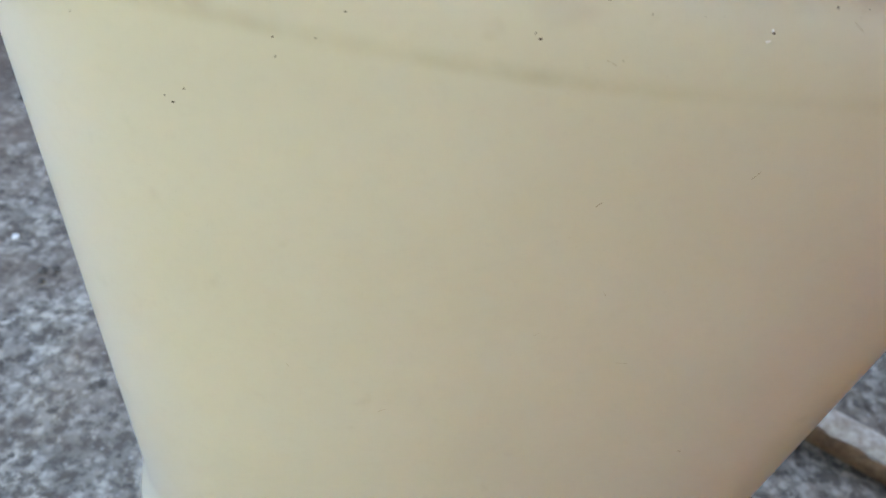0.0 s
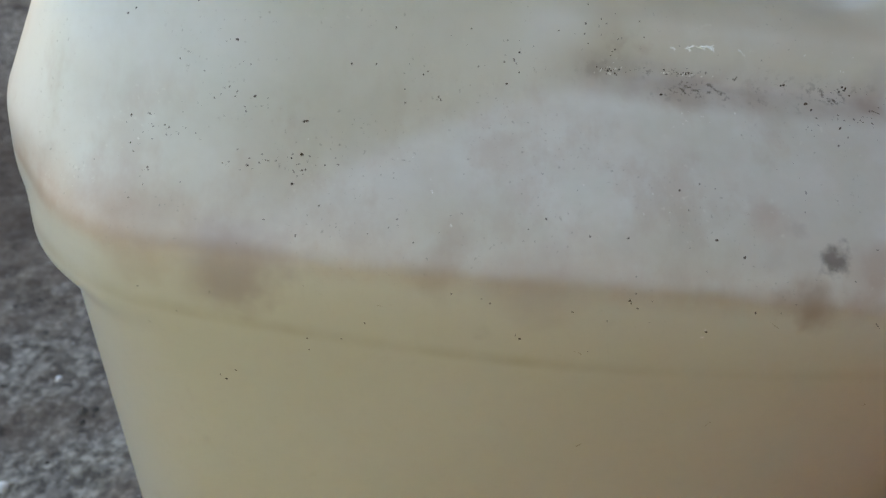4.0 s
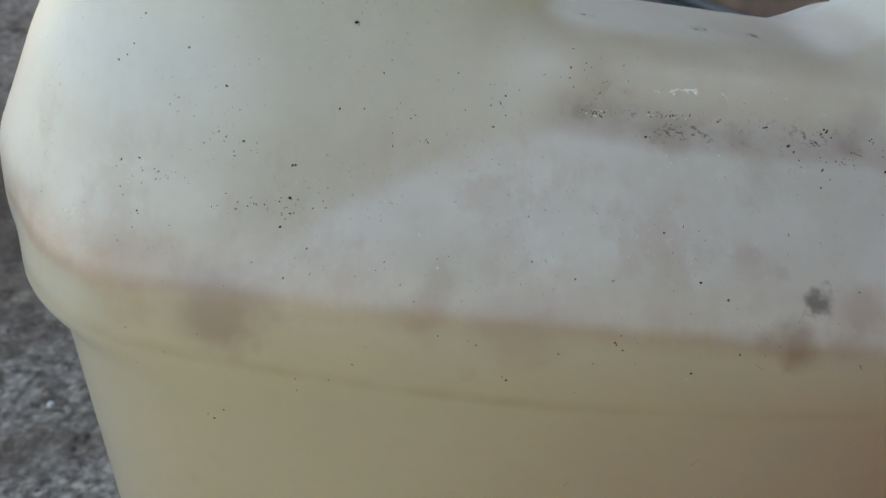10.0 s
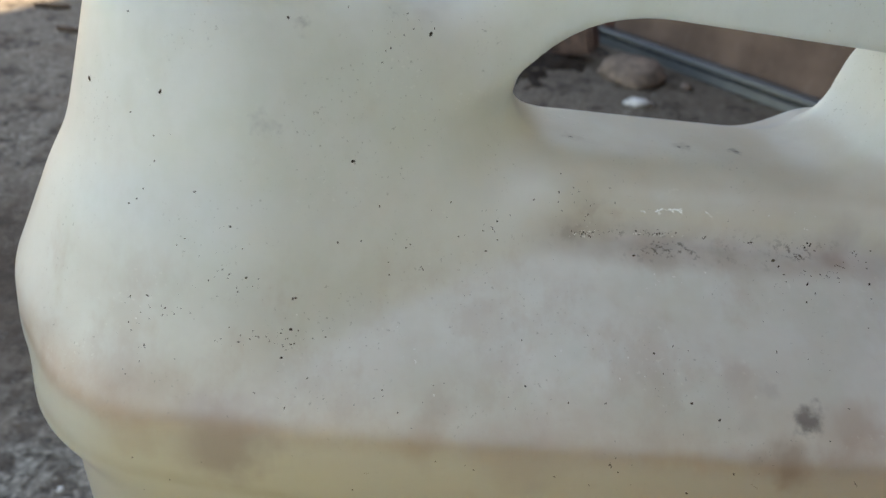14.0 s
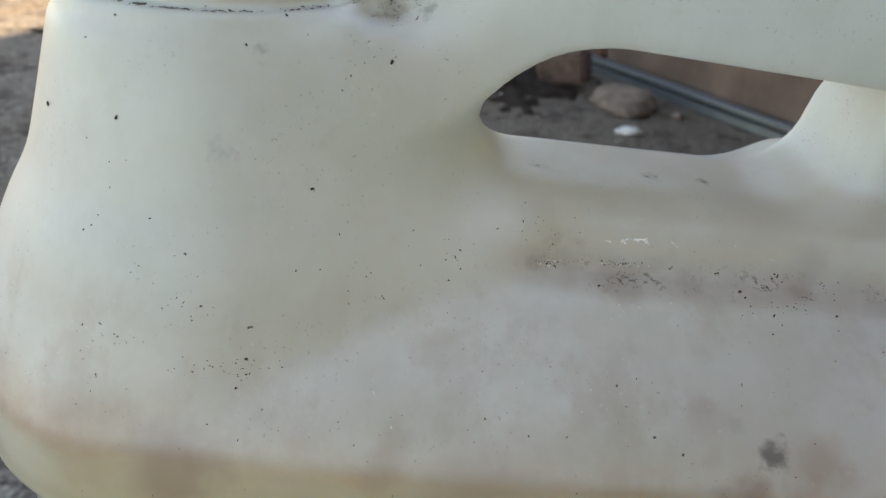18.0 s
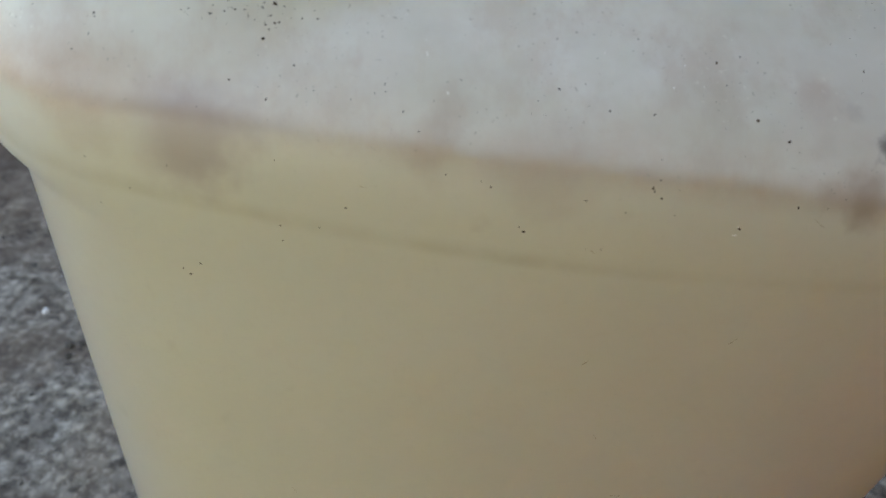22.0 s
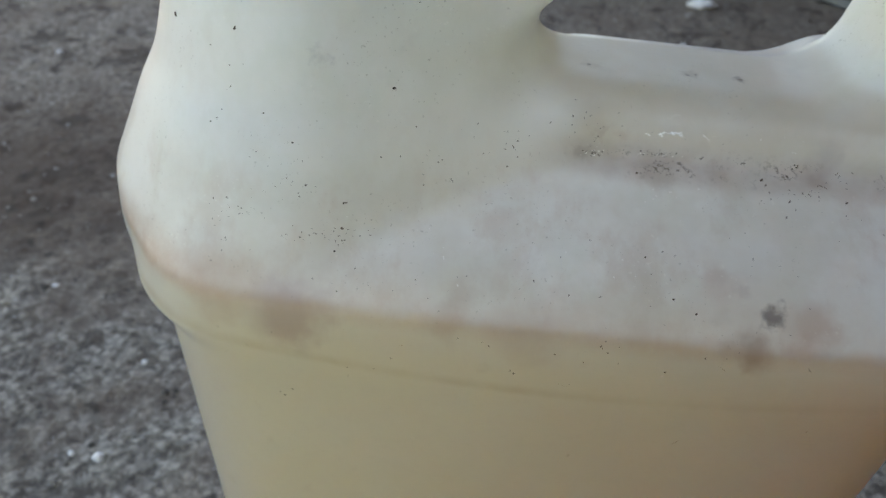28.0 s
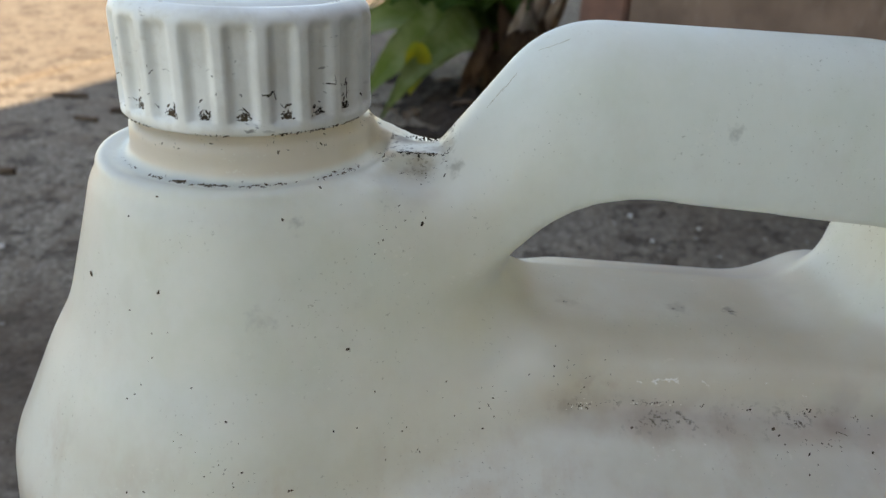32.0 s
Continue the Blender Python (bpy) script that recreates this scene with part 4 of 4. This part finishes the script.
ring = []
for low, high, many in ((-122, -62, 300), (-112, -90, 90), (-52, -25, 190), (-150, -126, 40), (-60, -50, 12)):
    for _ in range(many):
        q, r = radians(rng.uniform(low, high)), rng.gauss(2.43, 0.024)
        ring.append((*on_top(NECK_X + r * math.cos(q), r * math.sin(q)), 0.07 + 0.24 * rng.random() ** 1.6))
for n, (xa, za, xb, zb) in enumerate(((-0.2, 35.2, -0.75, 34.95), (-1.1, 34.55, -1.35, 34.2), (-1.3, 34.3, -1.6, 33.9))):
    stroke("scratch", [on_front(xa + (xb - xa) * k / 9, za + (zb - za) * k / 9) for k in range(10)], 0.00007, SMEAR, can, n + 120)
for n, (x, z, w) in enumerate(((2.43, 18.36, 0.14), (4.75, 15.25, 0.16), (0.52, 19.05, 0.12), (-2.35, 15.9, 0.12), (0.79, 22.37, 0.13), (1.48, 20.35, 0.12), (0.3, 24.95, 0.12), (-3.2, 25.6, 0.10), (1.0, 25.3, 0.10), (3.4, 25.9, 0.12), (-4.4, 17.2, 0.1), (3.1, 23.3, 0.1), (5.8, 24.1, 0.1))):
    dx, dz = 0.12 * math.cos(n * 2.1), 0.10 * math.sin(n * 2.7)
    stroke("scuff", [on_front(x - dx + 2 * dx * k / 5, z - dz + 2 * dz * k / 5) for k in range(6)], w * 0.0005, SMEAR, can, n + 140)
for _ in range(36):
    q = radians(rng.choice((rng.uniform(-62, -18), rng.uniform(-135, -60))))
    out = Vector((math.cos(q), math.sin(q), 0.0))
    ring.append((Vector((NECK_X * 0.01, 0, 0)) + out * 0.02268 + Vector((0, 0, 0.3338 + rng.gauss(0, 0.0009))), out.to_track_quat("Z", "Y"), 0.06 + 0.16 * rng.random() ** 1.6))
tagged(grime("dirt_ring", ring, can), "black dirt round the foot of the neck")
lug = []
for many, xa, xb, ya, yb in ((60, -2.65, -2.15, -0.5, 0.8), (110, -3.25, -2.25, -0.74, -0.62), (60, -3.25, -2.25, -1.0, -0.66), (24, -3.55, -3.46, -0.9, -0.3), (26, -4.1, -3.6, -0.6, 0.6), (14, -3.0, -2.2, -1.5, -1.0)):
    for _ in range(many):
        lug.append((*on_top(rng.uniform(xa, xb), rng.uniform(ya, yb)), 0.06 + 0.18 * rng.random() ** 1.5))
for _ in range(150):
    x = rng.uniform(-3.6, -2.35)
    lug.append((Vector((x, 0.142, 32.98 + 0.05 * (x + 3.0) + rng.gauss(0, 0.06))) * 0.01, Vector((0, -1, 0)).to_track_quat("Z", "Y"), 0.06 + 0.18 * rng.random() ** 1.5))
for n, (xa, xb, y) in enumerate(((2.50, 2.60, -0.65), (3.70, 3.82, -0.56), (0.24, 0.33, -0.70), (2.72, 2.77, -0.58))):
    stroke("scratch", [on_top(xa + (xb - xa) * k / 7, y + 0.006 * math.sin(k), 30.9) for k in range(8)], 0.00011, DIRT, can, n + 60)
tagged(grime("dirt_crust", lug, can), "black dirt on the web beside the neck")
for k in range(FLUTES):
    mid = (k + 0.5) * 2 * math.pi / FLUTES
    here = []
    shift = rng.uniform(-0.03, 0.04)
    for _ in range(rng.choice((30, 44, 60, 80))):
        q = mid + shift + rng.gauss(0, 0.026)
        out = Vector((math.cos(q), math.sin(q), 0.0))
        here.append((out * (CAP_R - 0.128 * float(scoop_depth(q))) * 0.01 + Vector((0, 0, 0.00235 + rng.expovariate(1 / 0.0005))), out.to_track_quat("Z", "Y"), rng.uniform(0.07, 0.24)))
    grime("grime", here, grimy_cap)



def on_cap(angle, height):
    """A place on the cap's side, by degrees and centimetres over its rim."""
    q, height = radians(angle), height - 0.06
    out = Vector((math.cos(q), math.sin(q), 0.0))
    r = CAP_R - 0.02 * height - (0.128 * float(scoop_depth(q)) if height > 0.22 else 0.0)
    return out * (r + 0.003) * 0.01 + Vector((0, 0, height * 0.01)), out.to_track_quat("Z", "Y")


for n, (a, h, b, g) in enumerate(((-100.1, 1.12, -92.4, 1.18), (-112.6, 1.07, -106.6, 1.04), (-89.4, 1.07, -87.7, 1.04), (-69.6, 0.74, -63.7, 0.77), (-64, 0.76, -63.5, 0.63), (-40.1, 0.8, -35.1, 0.81),
                                  (-32.2, 0.76, -30.3, 0.8), (-25.7, 0.69, -23.7, 0.83), (-78.1, 1.31, -77.3, 1.27), (-78.1, 0.74, -77.5, 0.70), (-36, 0.97, -35.1, 0.81), (-17.4, 0.52, -15.5, 0.45),
                                  (-141.5, 0.43, -139.3, 0.27), (-144.8, 0.95, -143.3, 0.91), (-126.7, 0.38, -123.6, 0.35), (-106, 0.55, -104.5, 0.30), (-24.5, 0.45, -23.5, 0.75))):
    stroke("scratch", [on_cap(a + (b - a) * k / 9, h + (g - h) * k / 9) for k in range(10)], 0.00013 if n != 3 else 0.00024, DIRT, grimy_cap, n + 80)

crown = [(Vector((rng.gauss(-0.0006, 0.0008), rng.gauss(0.0, 0.0006), (CAP_TOP - CAP_LOW) * 0.01 + 0.0001)), Euler((0, 0, 0)).to_quaternion(), rng.uniform(0.2, 0.5)) for _ in range(16)]
for low, high, many in ((-152, -118, 60), (-66, -18, 90), (-100, -84, 14)):
    for _ in range(many):
        q = radians(rng.uniform(low, high))
        out = Vector((math.cos(q), math.sin(q), 0))
        crown.append((out * 0.0231 + Vector((0, 0, rng.gauss(0.0002, 0.00012))), out.to_track_quat("Z", "Y"), 0.06 + 0.18 * rng.random() ** 2))
for _ in range(240):
    q = radians(rng.uniform(-160, -10))
    crown.append((Vector((math.cos(q), math.sin(q), 0)) * 0.01835 + Vector((0, 0, (CAP_TOP - CAP_LOW) * 0.01 - 0.0002)), Euler((0, 0, 0)).to_quaternion(), rng.uniform(0.06, 0.2)))
grime("grime", crown, grimy_cap)
dice = random.Random(5)
for n in range(44):
    a, h = dice.choice((dice.uniform(-160, -100), dice.uniform(-160, -15))), dice.uniform(0.25, 1.65)
    b, g = a + dice.uniform(-1.6, 1.6), h + dice.uniform(-0.10, 0.10)
    stroke("scratch", [on_cap(a + (b - a) * k / 4, h + (g - h) * k / 4) for k in range(5)], dice.uniform(0.00005, 0.00010), DIRT, grimy_cap, n + 200)

# ---- things on the ground ----
def rod(name, a, b, radius, material, sides=12, rough=0.08):
    a, b = Vector(a), Vector(b)
    axis = (b - a).normalized()
    u = axis.orthogonal().normalized()
    w = axis.cross(u)
    bm = bmesh.new()
    rings = []
    steps = 14
    for i in range(steps + 1):
        c = a.lerp(b, i / steps)
        ring = []
        for k in range(sides):
            q = 2 * math.pi * k / sides
            rr = radius * (1 + rough * (noise.noise(Vector((i * 0.7, math.cos(q), math.sin(q)))))) * (0.8 if i in (0, steps) else 1)
            ring.append(bm.verts.new(c + u * rr * math.cos(q) + w * rr * math.sin(q)))
        rings.append(ring)
    for r, s in zip(rings, rings[1:]):
        for k in range(sides):
            bm.faces.new((r[k], r[(k + 1) % sides], s[(k + 1) % sides], s[k]))
    bm.faces.new(rings[0][::-1])
    bm.faces.new(rings[-1])
    for f in bm.faces:
        f.smooth = True
    return part(name, bm, material)


def build_stick(a, b, radius):
    """A half-peeled branch: bare core and a strip of bark that still clings to it."""
    thing = new("stick")
    core = rod("core", a, b, radius, WOOD)
    core.parent = thing
    tagged(core, "pale bare wood")
    a, b = Vector(a), Vector(b)
    axis = (b - a).normalized()
    up = Vector((0, 0, 1))
    out = axis.cross(up)
    bm = bmesh.new()
    rows = []
    for i in range(41):
        c = a.lerp(b, i / 40)
        low, high = -80 + 14 * noise.noise(Vector((i * 0.4, 3, 0))), 34 + 40 * noise.noise(Vector((i * 0.33, 0, 7)))
        rows.append([])
        for k in range(9):
            q = radians(low + (high - low) * k / 8)
            r = radius * (1.09 + 0.05 * noise.noise(Vector((i * 0.8, k * 0.7, 1)))) * (0.99 if k in (0, 8) else 1.03)
            rows[-1].append(bm.verts.new(c + out * r * math.cos(q) + up * r * math.sin(q)))
    for r, t in zip(rows, rows[1:]):
        for k in range(8):
            bm.faces.new((r[k], r[k + 1], t[k + 1], t[k]))
    bmesh.ops.solidify(bm, geom=list(bm.faces), thickness=0.0012)
    for f in bm.faces:
        f.smooth = True
    part("bark", bm, BARK, thing, "brown strip of bark")
    return tagged(thing, "half-peeled weathered wooden stick lying on concrete", "stick")


build_stick((0.136, 0.0805, FLOOR + 0.0100), (0.342, -0.060, FLOOR + 0.0100), 0.0092)


# ---- rail, stones and grit ----
def rail():
    """A channelled aluminium bar that lies along the wall's foot."""
    thing = new("metal_rail")
    start = WALL_END - ACROSS * 0.034 - ALONG * 0.02
    profile = [(0.000, 0.000), (0.000, 0.012), (0.004, 0.014), (0.004, 0.018), (0.000, 0.020), (0.000, 0.025), (0.003, 0.027), (0.022, 0.027), (0.025, 0.025), (0.025, 0.000)]
    bm = bmesh.new()
    rows = []
    for d in (0.0, 0.30, 0.60, 0.74):
        p = start + ALONG * d
        rows.append([bm.verts.new((p.x + ACROSS.x * u, p.y + ACROSS.y * u, FLOOR + 0.001 + v)) for u, v in profile])
    for r, t in zip(rows, rows[1:]):
        for k in range(len(profile)):
            n = (k + 1) % len(profile)
            bm.faces.new((r[k], r[n], t[n], t[k]))
    bm.faces.new(rows[0])
    bm.faces.new(rows[-1][::-1])
    bmesh.ops.recalc_face_normals(bm, faces=bm.faces)
    part("bar", bm, METAL, thing)
    bm = bmesh.new()
    rows = []
    for d in (0.0, 0.74):
        p = start + ALONG * d
        rows.append([bm.verts.new((p.x + ACROSS.x * u, p.y + ACROSS.y * u, FLOOR + 0.001 + v)) for u, v in ((0.0015, 0.0145), (0.0015, 0.0175), (0.0038, 0.0175), (0.0038, 0.0145))])
    for k in range(4):
        n = (k + 1) % 4
        bm.faces.new((rows[0][k], rows[0][n], rows[1][n], rows[1][k]))
    bm.faces.new(rows[0])
    bm.faces.new(rows[1][::-1])
    bmesh.ops.recalc_face_normals(bm, faces=bm.faces)
    part("gasket", bm, RUBBER, thing, "black rubber strip in the groove")
    return tagged(thing, "grooved grey aluminium rail lying along a brown wall", "rail")


RUBBER = simple_material("black_rubber", (0.02, 0.02, 0.02), (0.04, 0.04, 0.04), 50, 0.7, 0.2)
rail()


def stone(name, place, size, material, seed, label, category="stone", group=""):
    """An uneven stone, sunk a little into the ground."""
    bm = bmesh.new()
    bmesh.ops.create_icosphere(bm, subdivisions=3, radius=1.0)
    for v in bm.verts:
        n = v.co.normalized()
        r = 1 + 0.35 * noise.noise(n * 1.3 + Vector((seed, 0, 0))) + 0.12 * noise.noise(n * 4 + Vector((0, seed, 0)))
        v.co = Vector((n.x * r * size[0], n.y * r * size[1], max(n.z * r, -0.55) * size[2]))
    for f in bm.faces:
        f.smooth = True
    ob = part(name, bm, material)
    ob.location = (place[0], place[1], FLOOR + 0.45 * size[2])
    ob.rotation_euler = (0, 0, seed * 1.7)
    return tagged(ob, label, category, group)


stone("stone", (0.280, 1.012, 0), (0.056, 0.050, 0.024), STONE, 3, "rounded pinkish stone lying in front of a metal rail", group="stones by the rail")
brick = prism("brick_piece", [(-0.045, -0.025), (0.045, -0.028), (0.040, 0.026), (-0.050, 0.022)], 0.0, 0.050, BRICK, 0.006)
brick.matrix_world = pose(0.196, 1.105, FLOOR + 0.012, 4, -14, -30)
tagged(brick, "broken reddish brick leaning beside the end of a rail", "brick")
stone("stone", (0.36, 0.98, 0), (0.011, 0.009, 0.006), STONE, 8, "small grey-pink stone on the concrete", group="stones by the rail")
stone("chip", (0.262, 0.876, 0), (0.020, 0.013, 0.008), PEBBLE, 2, "white chip of plaster lying on the concrete", "chip")
for n, (x, y, r) in enumerate(((-0.2145, 0.056, 0.0030), (-0.2305, 0.057, 0.0018), (-0.2195, 0.127, 0.0019), (-0.309, 0.186, 0.0022), (0.27, 0.42, 0.003), (-0.30, 0.33, 0.0028), (-0.5, 0.55, 0.003), (0.08, 1.02, 0.004), (0.212, 0.728, 0.0030), (0.223, 0.653, 0.0022), (0.292, 0.697, 0.0020), (0.292, 0.617, 0.002))):
    stone("pebble", (x, y, 0), (r, r * 0.85, r * 0.8), PEBBLE, n * 1.3, "small pale pebble lying on the concrete", "pebble", "pebbles")


def twig(a, b, radius, label):
    return tagged(rod("twig", a, b, radius, TWIG, 8, 0.25), label, "twig", "twigs on the ground")


for x, y, q, long, r in ((-0.732, 1.172, 0.1, 0.062, 0.0045), (-0.636, 1.030, -0.2, 0.045, 0.004), (-0.608, 1.088, 0.5, 0.026, 0.005), (-0.617, 0.766, 0.1, 0.022, 0.005)):
    dx, dy = 0.5 * long * math.cos(q), 0.5 * long * math.sin(q)
    twig((x - dx, y - dy, FLOOR + r), (x + dx, y + dy, FLOOR + r * 1.1), r, "short dark weathered twig lying on the concrete")


def build_grit():
    """Loose grains over the near ground, one object."""
    rs = np.random.RandomState(11)
    count = 3600
    span = rs.rand(count) ** 0.8
    ang = rs.rand(count) * 2 * math.pi
    x, y = span * 0.95 * np.cos(ang), 0.25 + span * 0.95 * np.sin(ang)
    keep = np.hypot(x / 0.115, y / 0.08) > 1
    x, y = x[keep], y[keep]
    r = 0.0011 + 0.0024 * rs.rand(len(x)) ** 3
    shape = np.array([(1, 0, 0.1), (0.3, 0.9, 0), (-0.8, 0.5, 0.1), (-0.7, -0.6, 0), (0.4, -0.9, 0.1), (0.2, 0.1, 0.8), (-0.2, -0.1, 0.7)])
    faces = [(0, 1, 5), (1, 2, 6), (1, 6, 5), (2, 3, 6), (3, 4, 6), (4, 0, 5), (4, 5, 6)]
    turn = rs.rand(len(x)) * 6.3
    c, s = np.cos(turn)[:, None], np.sin(turn)[:, None]
    wob = 1 + 0.35 * (rs.rand(len(x), 7, 3) - 0.5)
    p = shape[None] * wob * r[:, None, None]
    base = 0.007 * (value_noise(x * 9, y * 9) - 0.5) * np.exp(-np.hypot(x, y) / 3) + FLOOR - 0.0002
    v = np.stack([p[..., 0] * c - p[..., 1] * s + x[:, None], p[..., 0] * s + p[..., 1] * c + y[:, None], p[..., 2] + base[:, None]], -1).reshape(-1, 3)
    f = (np.array(faces)[None] + 7 * np.arange(len(x))[:, None, None]).reshape(-1, 3)
    ob = mesh_object("grit", v, f, GRIT, smooth=False)
    return tagged(ob, "loose pale and dark grains of grit on the concrete", "grit", kind="stuff")


def grit_material():
    m = Nodes("grit")
    geo = m.tree.nodes.new("ShaderNodeNewGeometry")
    pick = geo.outputs["Random Per Island"]
    m.set(m.mix(m.ramp(pick, 0.3, 0.9), (0.07, 0.06, 0.05), (0.32, 0.29, 0.26)), 0.9, 0.2)
    return m.mat


GRIT = grit_material()
build_grit()


# ---- plant at the wall's end ----
def leaf(parent, base, tip, rise, width, material, label="", twist=0.0, blunt=0.8, wave=0.004):
    """A long arching blade, folded a little along its rib and turned about it."""
    base, tip = Vector(base), Vector(tip)
    mid = base.lerp(tip, 0.5) + Vector((0, 0, rise))
    bm = bmesh.new()
    rows = []
    for i in range(17):
        t = i / 16
        p = base * (1 - t) ** 2 + mid * 2 * t * (1 - t) + tip * t * t
        d = ((mid - base) * (1 - t) + (tip - mid) * t).normalized()
        side = d.cross(Vector((0, 0, 1))).normalized()
        up = side.cross(d)
        c, s = math.cos(radians(twist)), math.sin(radians(twist))
        side, up = side * c + up * s, up * c - side * s
        w = width * max(0.05, math.sin(math.pi * (0.06 + 0.94 * t) ** blunt)) * (1 + 0.12 * noise.noise(Vector((i * 0.6, base.x * 9, tip.x * 9))))
        rows.append([bm.verts.new(p + side * w * u + up * (abs(u) * w * 0.3 + wave * noise.noise(p * 40 + Vector((u * 2, 0, 0))))) for u in (-1, -0.66, -0.33, 0, 0.33, 0.66, 1)])
    for r, q in zip(rows, rows[1:]):
        for k in range(6):
            bm.faces.new((r[k], r[k + 1], q[k + 1], q[k]))
    bmesh.ops.solidify(bm, geom=list(bm.faces), thickness=0.0008)
    for f in bm.faces:
        f.smooth = True
    return part("leaf", bm, material, parent, label)


plant = new("leafy_plant")
tagged(plant, "broad-leaved green plant with a yellowed leaf growing beside a wall", "plant")
root = Vector((0.095, 1.50, FLOOR + 0.005))
leaf(plant, root + Vector((0, 0, 0.05)), (-0.20, 1.16, 0.035), 0.19, 0.062, LEAF_PALE, "large light green leaf bent to the ground", 42, 0.7)
leaf(plant, root + Vector((0, 0, 0.06)), (-0.15, 1.10, 0.03), 0.17, 0.046, LEAF_PALE, "light green leaf bent to the ground", 45, 0.7)
leaf(plant, root, (-0.27, 1.30, 0.10), 0.20, 0.058, LEAF_PALE, "light green leaf", 35)
for tip, rise, width, twist in (((-0.30, 1.50, 0.16), 0.20, 0.070, 30), ((-0.16, 1.36, 0.19), 0.24, 0.065, 45), ((-0.02, 1.34, 0.22), 0.26, 0.060, 30), ((-0.10, 1.75, 0.26), 0.2, 0.07, 0),
                                ((-0.26, 1.75, 0.12), 0.22, 0.065, 20), ((0.12, 1.40, 0.30), 0.2, 0.050, 20), ((0.22, 1.70, 0.34), 0.25, 0.07, 0), ((-0.05, 1.46, 0.30), 0.25, 0.060, 40), ((-0.20, 1.62, 0.26), 0.2, 0.065, 30),
                                ((0.04, 1.62, 0.36), 0.2, 0.07, 0), ((-0.22, 1.42, 0.13), 0.20, 0.060, 50), ((-0.12, 1.40, 0.15), 0.22, 0.060, 55), ((-0.08, 1.34, 0.16), 0.24, 0.055, 60), ((0.02, 1.40, 0.17), 0.22, 0.050, 60), ((-0.18, 1.50, 0.20), 0.25, 0.065, 60)):
    leaf(plant, root, tip, rise, width, LEAF, "", twist)
leaf(plant, (-0.093, 1.205, 0.145), (-0.105, 1.185, 0.055), 0.010, 0.030, LEAF_YELLOW, "bright yellow withered leaf", 68)
for base, tip, rise, width, twist in (((0.13, 1.49, FLOOR), (0.165, 1.42, 0.25), 0.03, 0.022, 70), ((0.15, 1.52, FLOOR), (0.215, 1.47, 0.24), 0.02, 0.012, 60), ((0.10, 1.46, 0.13), (0.09, 1.36, 0.05), 0.05, 0.030, 70), ((0.07, 1.44, 0.12), (0.03, 1.32, 0.03), 0.05, 0.026, 60),
                                      ((0.12, 1.45, 0.14), (0.13, 1.38, 0.04), 0.04, 0.028, 75), ((0.05, 1.42, 0.11), (-0.02, 1.25, 0.03), 0.03, 0.022, 50)):
    leaf(plant, base, tip, rise, width, LEAF_DRY, "dry brown leaf hanging down", twist)


for base, tip, width, twist in (((0.10, 1.42, 0.08), (0.165, 1.39, 0.27), 0.016, 80), ((0.12, 1.43, 0.06), (0.20, 1.41, 0.25), 0.012, 70), ((0.07, 1.40, 0.06), (0.11, 1.36, 0.22), 0.018, 85), ((0.06, 1.38, 0.05), (0.085, 1.33, 0.17), 0.020, 75)):
    leaf(plant, base, tip, 0.01, width, LEAF_STRAW, "straw-coloured dried leaf stalk", twist)


for n in range(14):
    q, x, y = n * 2.4, 0.075 + 0.055 * math.sin(n * 1.7), 1.40 + 0.05 * math.cos(n * 2.3)
    leaf(plant, (x, y, 0.10 + 0.05 * (n % 3)), (x + 0.07 * math.cos(q), y - 0.06 - 0.05 * abs(math.sin(q)), 0.025 + 0.01 * (n % 4)), 0.03, 0.016 + 0.004 * (n % 3), LEAF_DRY, "dry brown leaf hanging down", 35 + 9 * (n % 5))


def build_soil():
    """A low uneven bed of dark soil round the plant."""
    side = np.linspace(-1, 1, 90)
    u, v = np.meshgrid(side, side, indexing="ij")
    x, y = 0.05 + 0.31 * u, 1.28 + 0.42 * v
    rim = np.hypot(u, v) + 0.35 * (value_noise(x * 18, y * 18) - 0.5)
    z = FLOOR - 0.012 + 0.030 * (1 - ease(rim, 0.35, 0.95)) + 0.016 * (value_noise(x * 60, y * 60, 3) - 0.5) + 0.008 * (value_noise(x * 160, y * 160, 4) - 0.5)
    n = len(side)
    i, j = np.meshgrid(np.arange(n - 1), np.arange(n - 1), indexing="ij")
    a = (i * n + j).ravel()
    ob = mesh_object("soil", np.stack([x.ravel(), y.ravel(), z.ravel()], 1), np.stack([a, a + n, a + n + 1, a + 1], 1), SOIL)
    return tagged(ob, "dark brown bed of soil under a leafy plant", "soil", kind="structure")


build_soil()
dice = random.Random(31)
for n in range(16):
    x, y, q, long = dice.uniform(-0.12, 0.16), dice.uniform(1.05, 1.40), dice.uniform(0, 6.3), dice.uniform(0.04, 0.09)
    litter = leaf(None, (x, y, FLOOR + 0.020), (x + long * math.cos(q), y + long * math.sin(q), FLOOR + 0.024), dice.uniform(0.005, 0.02), dice.uniform(0.008, 0.018), LEAF_DRY, "", dice.uniform(-30, 30))
    litter.name = "dry_leaf"
    tagged(litter, "curled dry brown leaf lying on dark soil", "leaf", "fallen leaves")
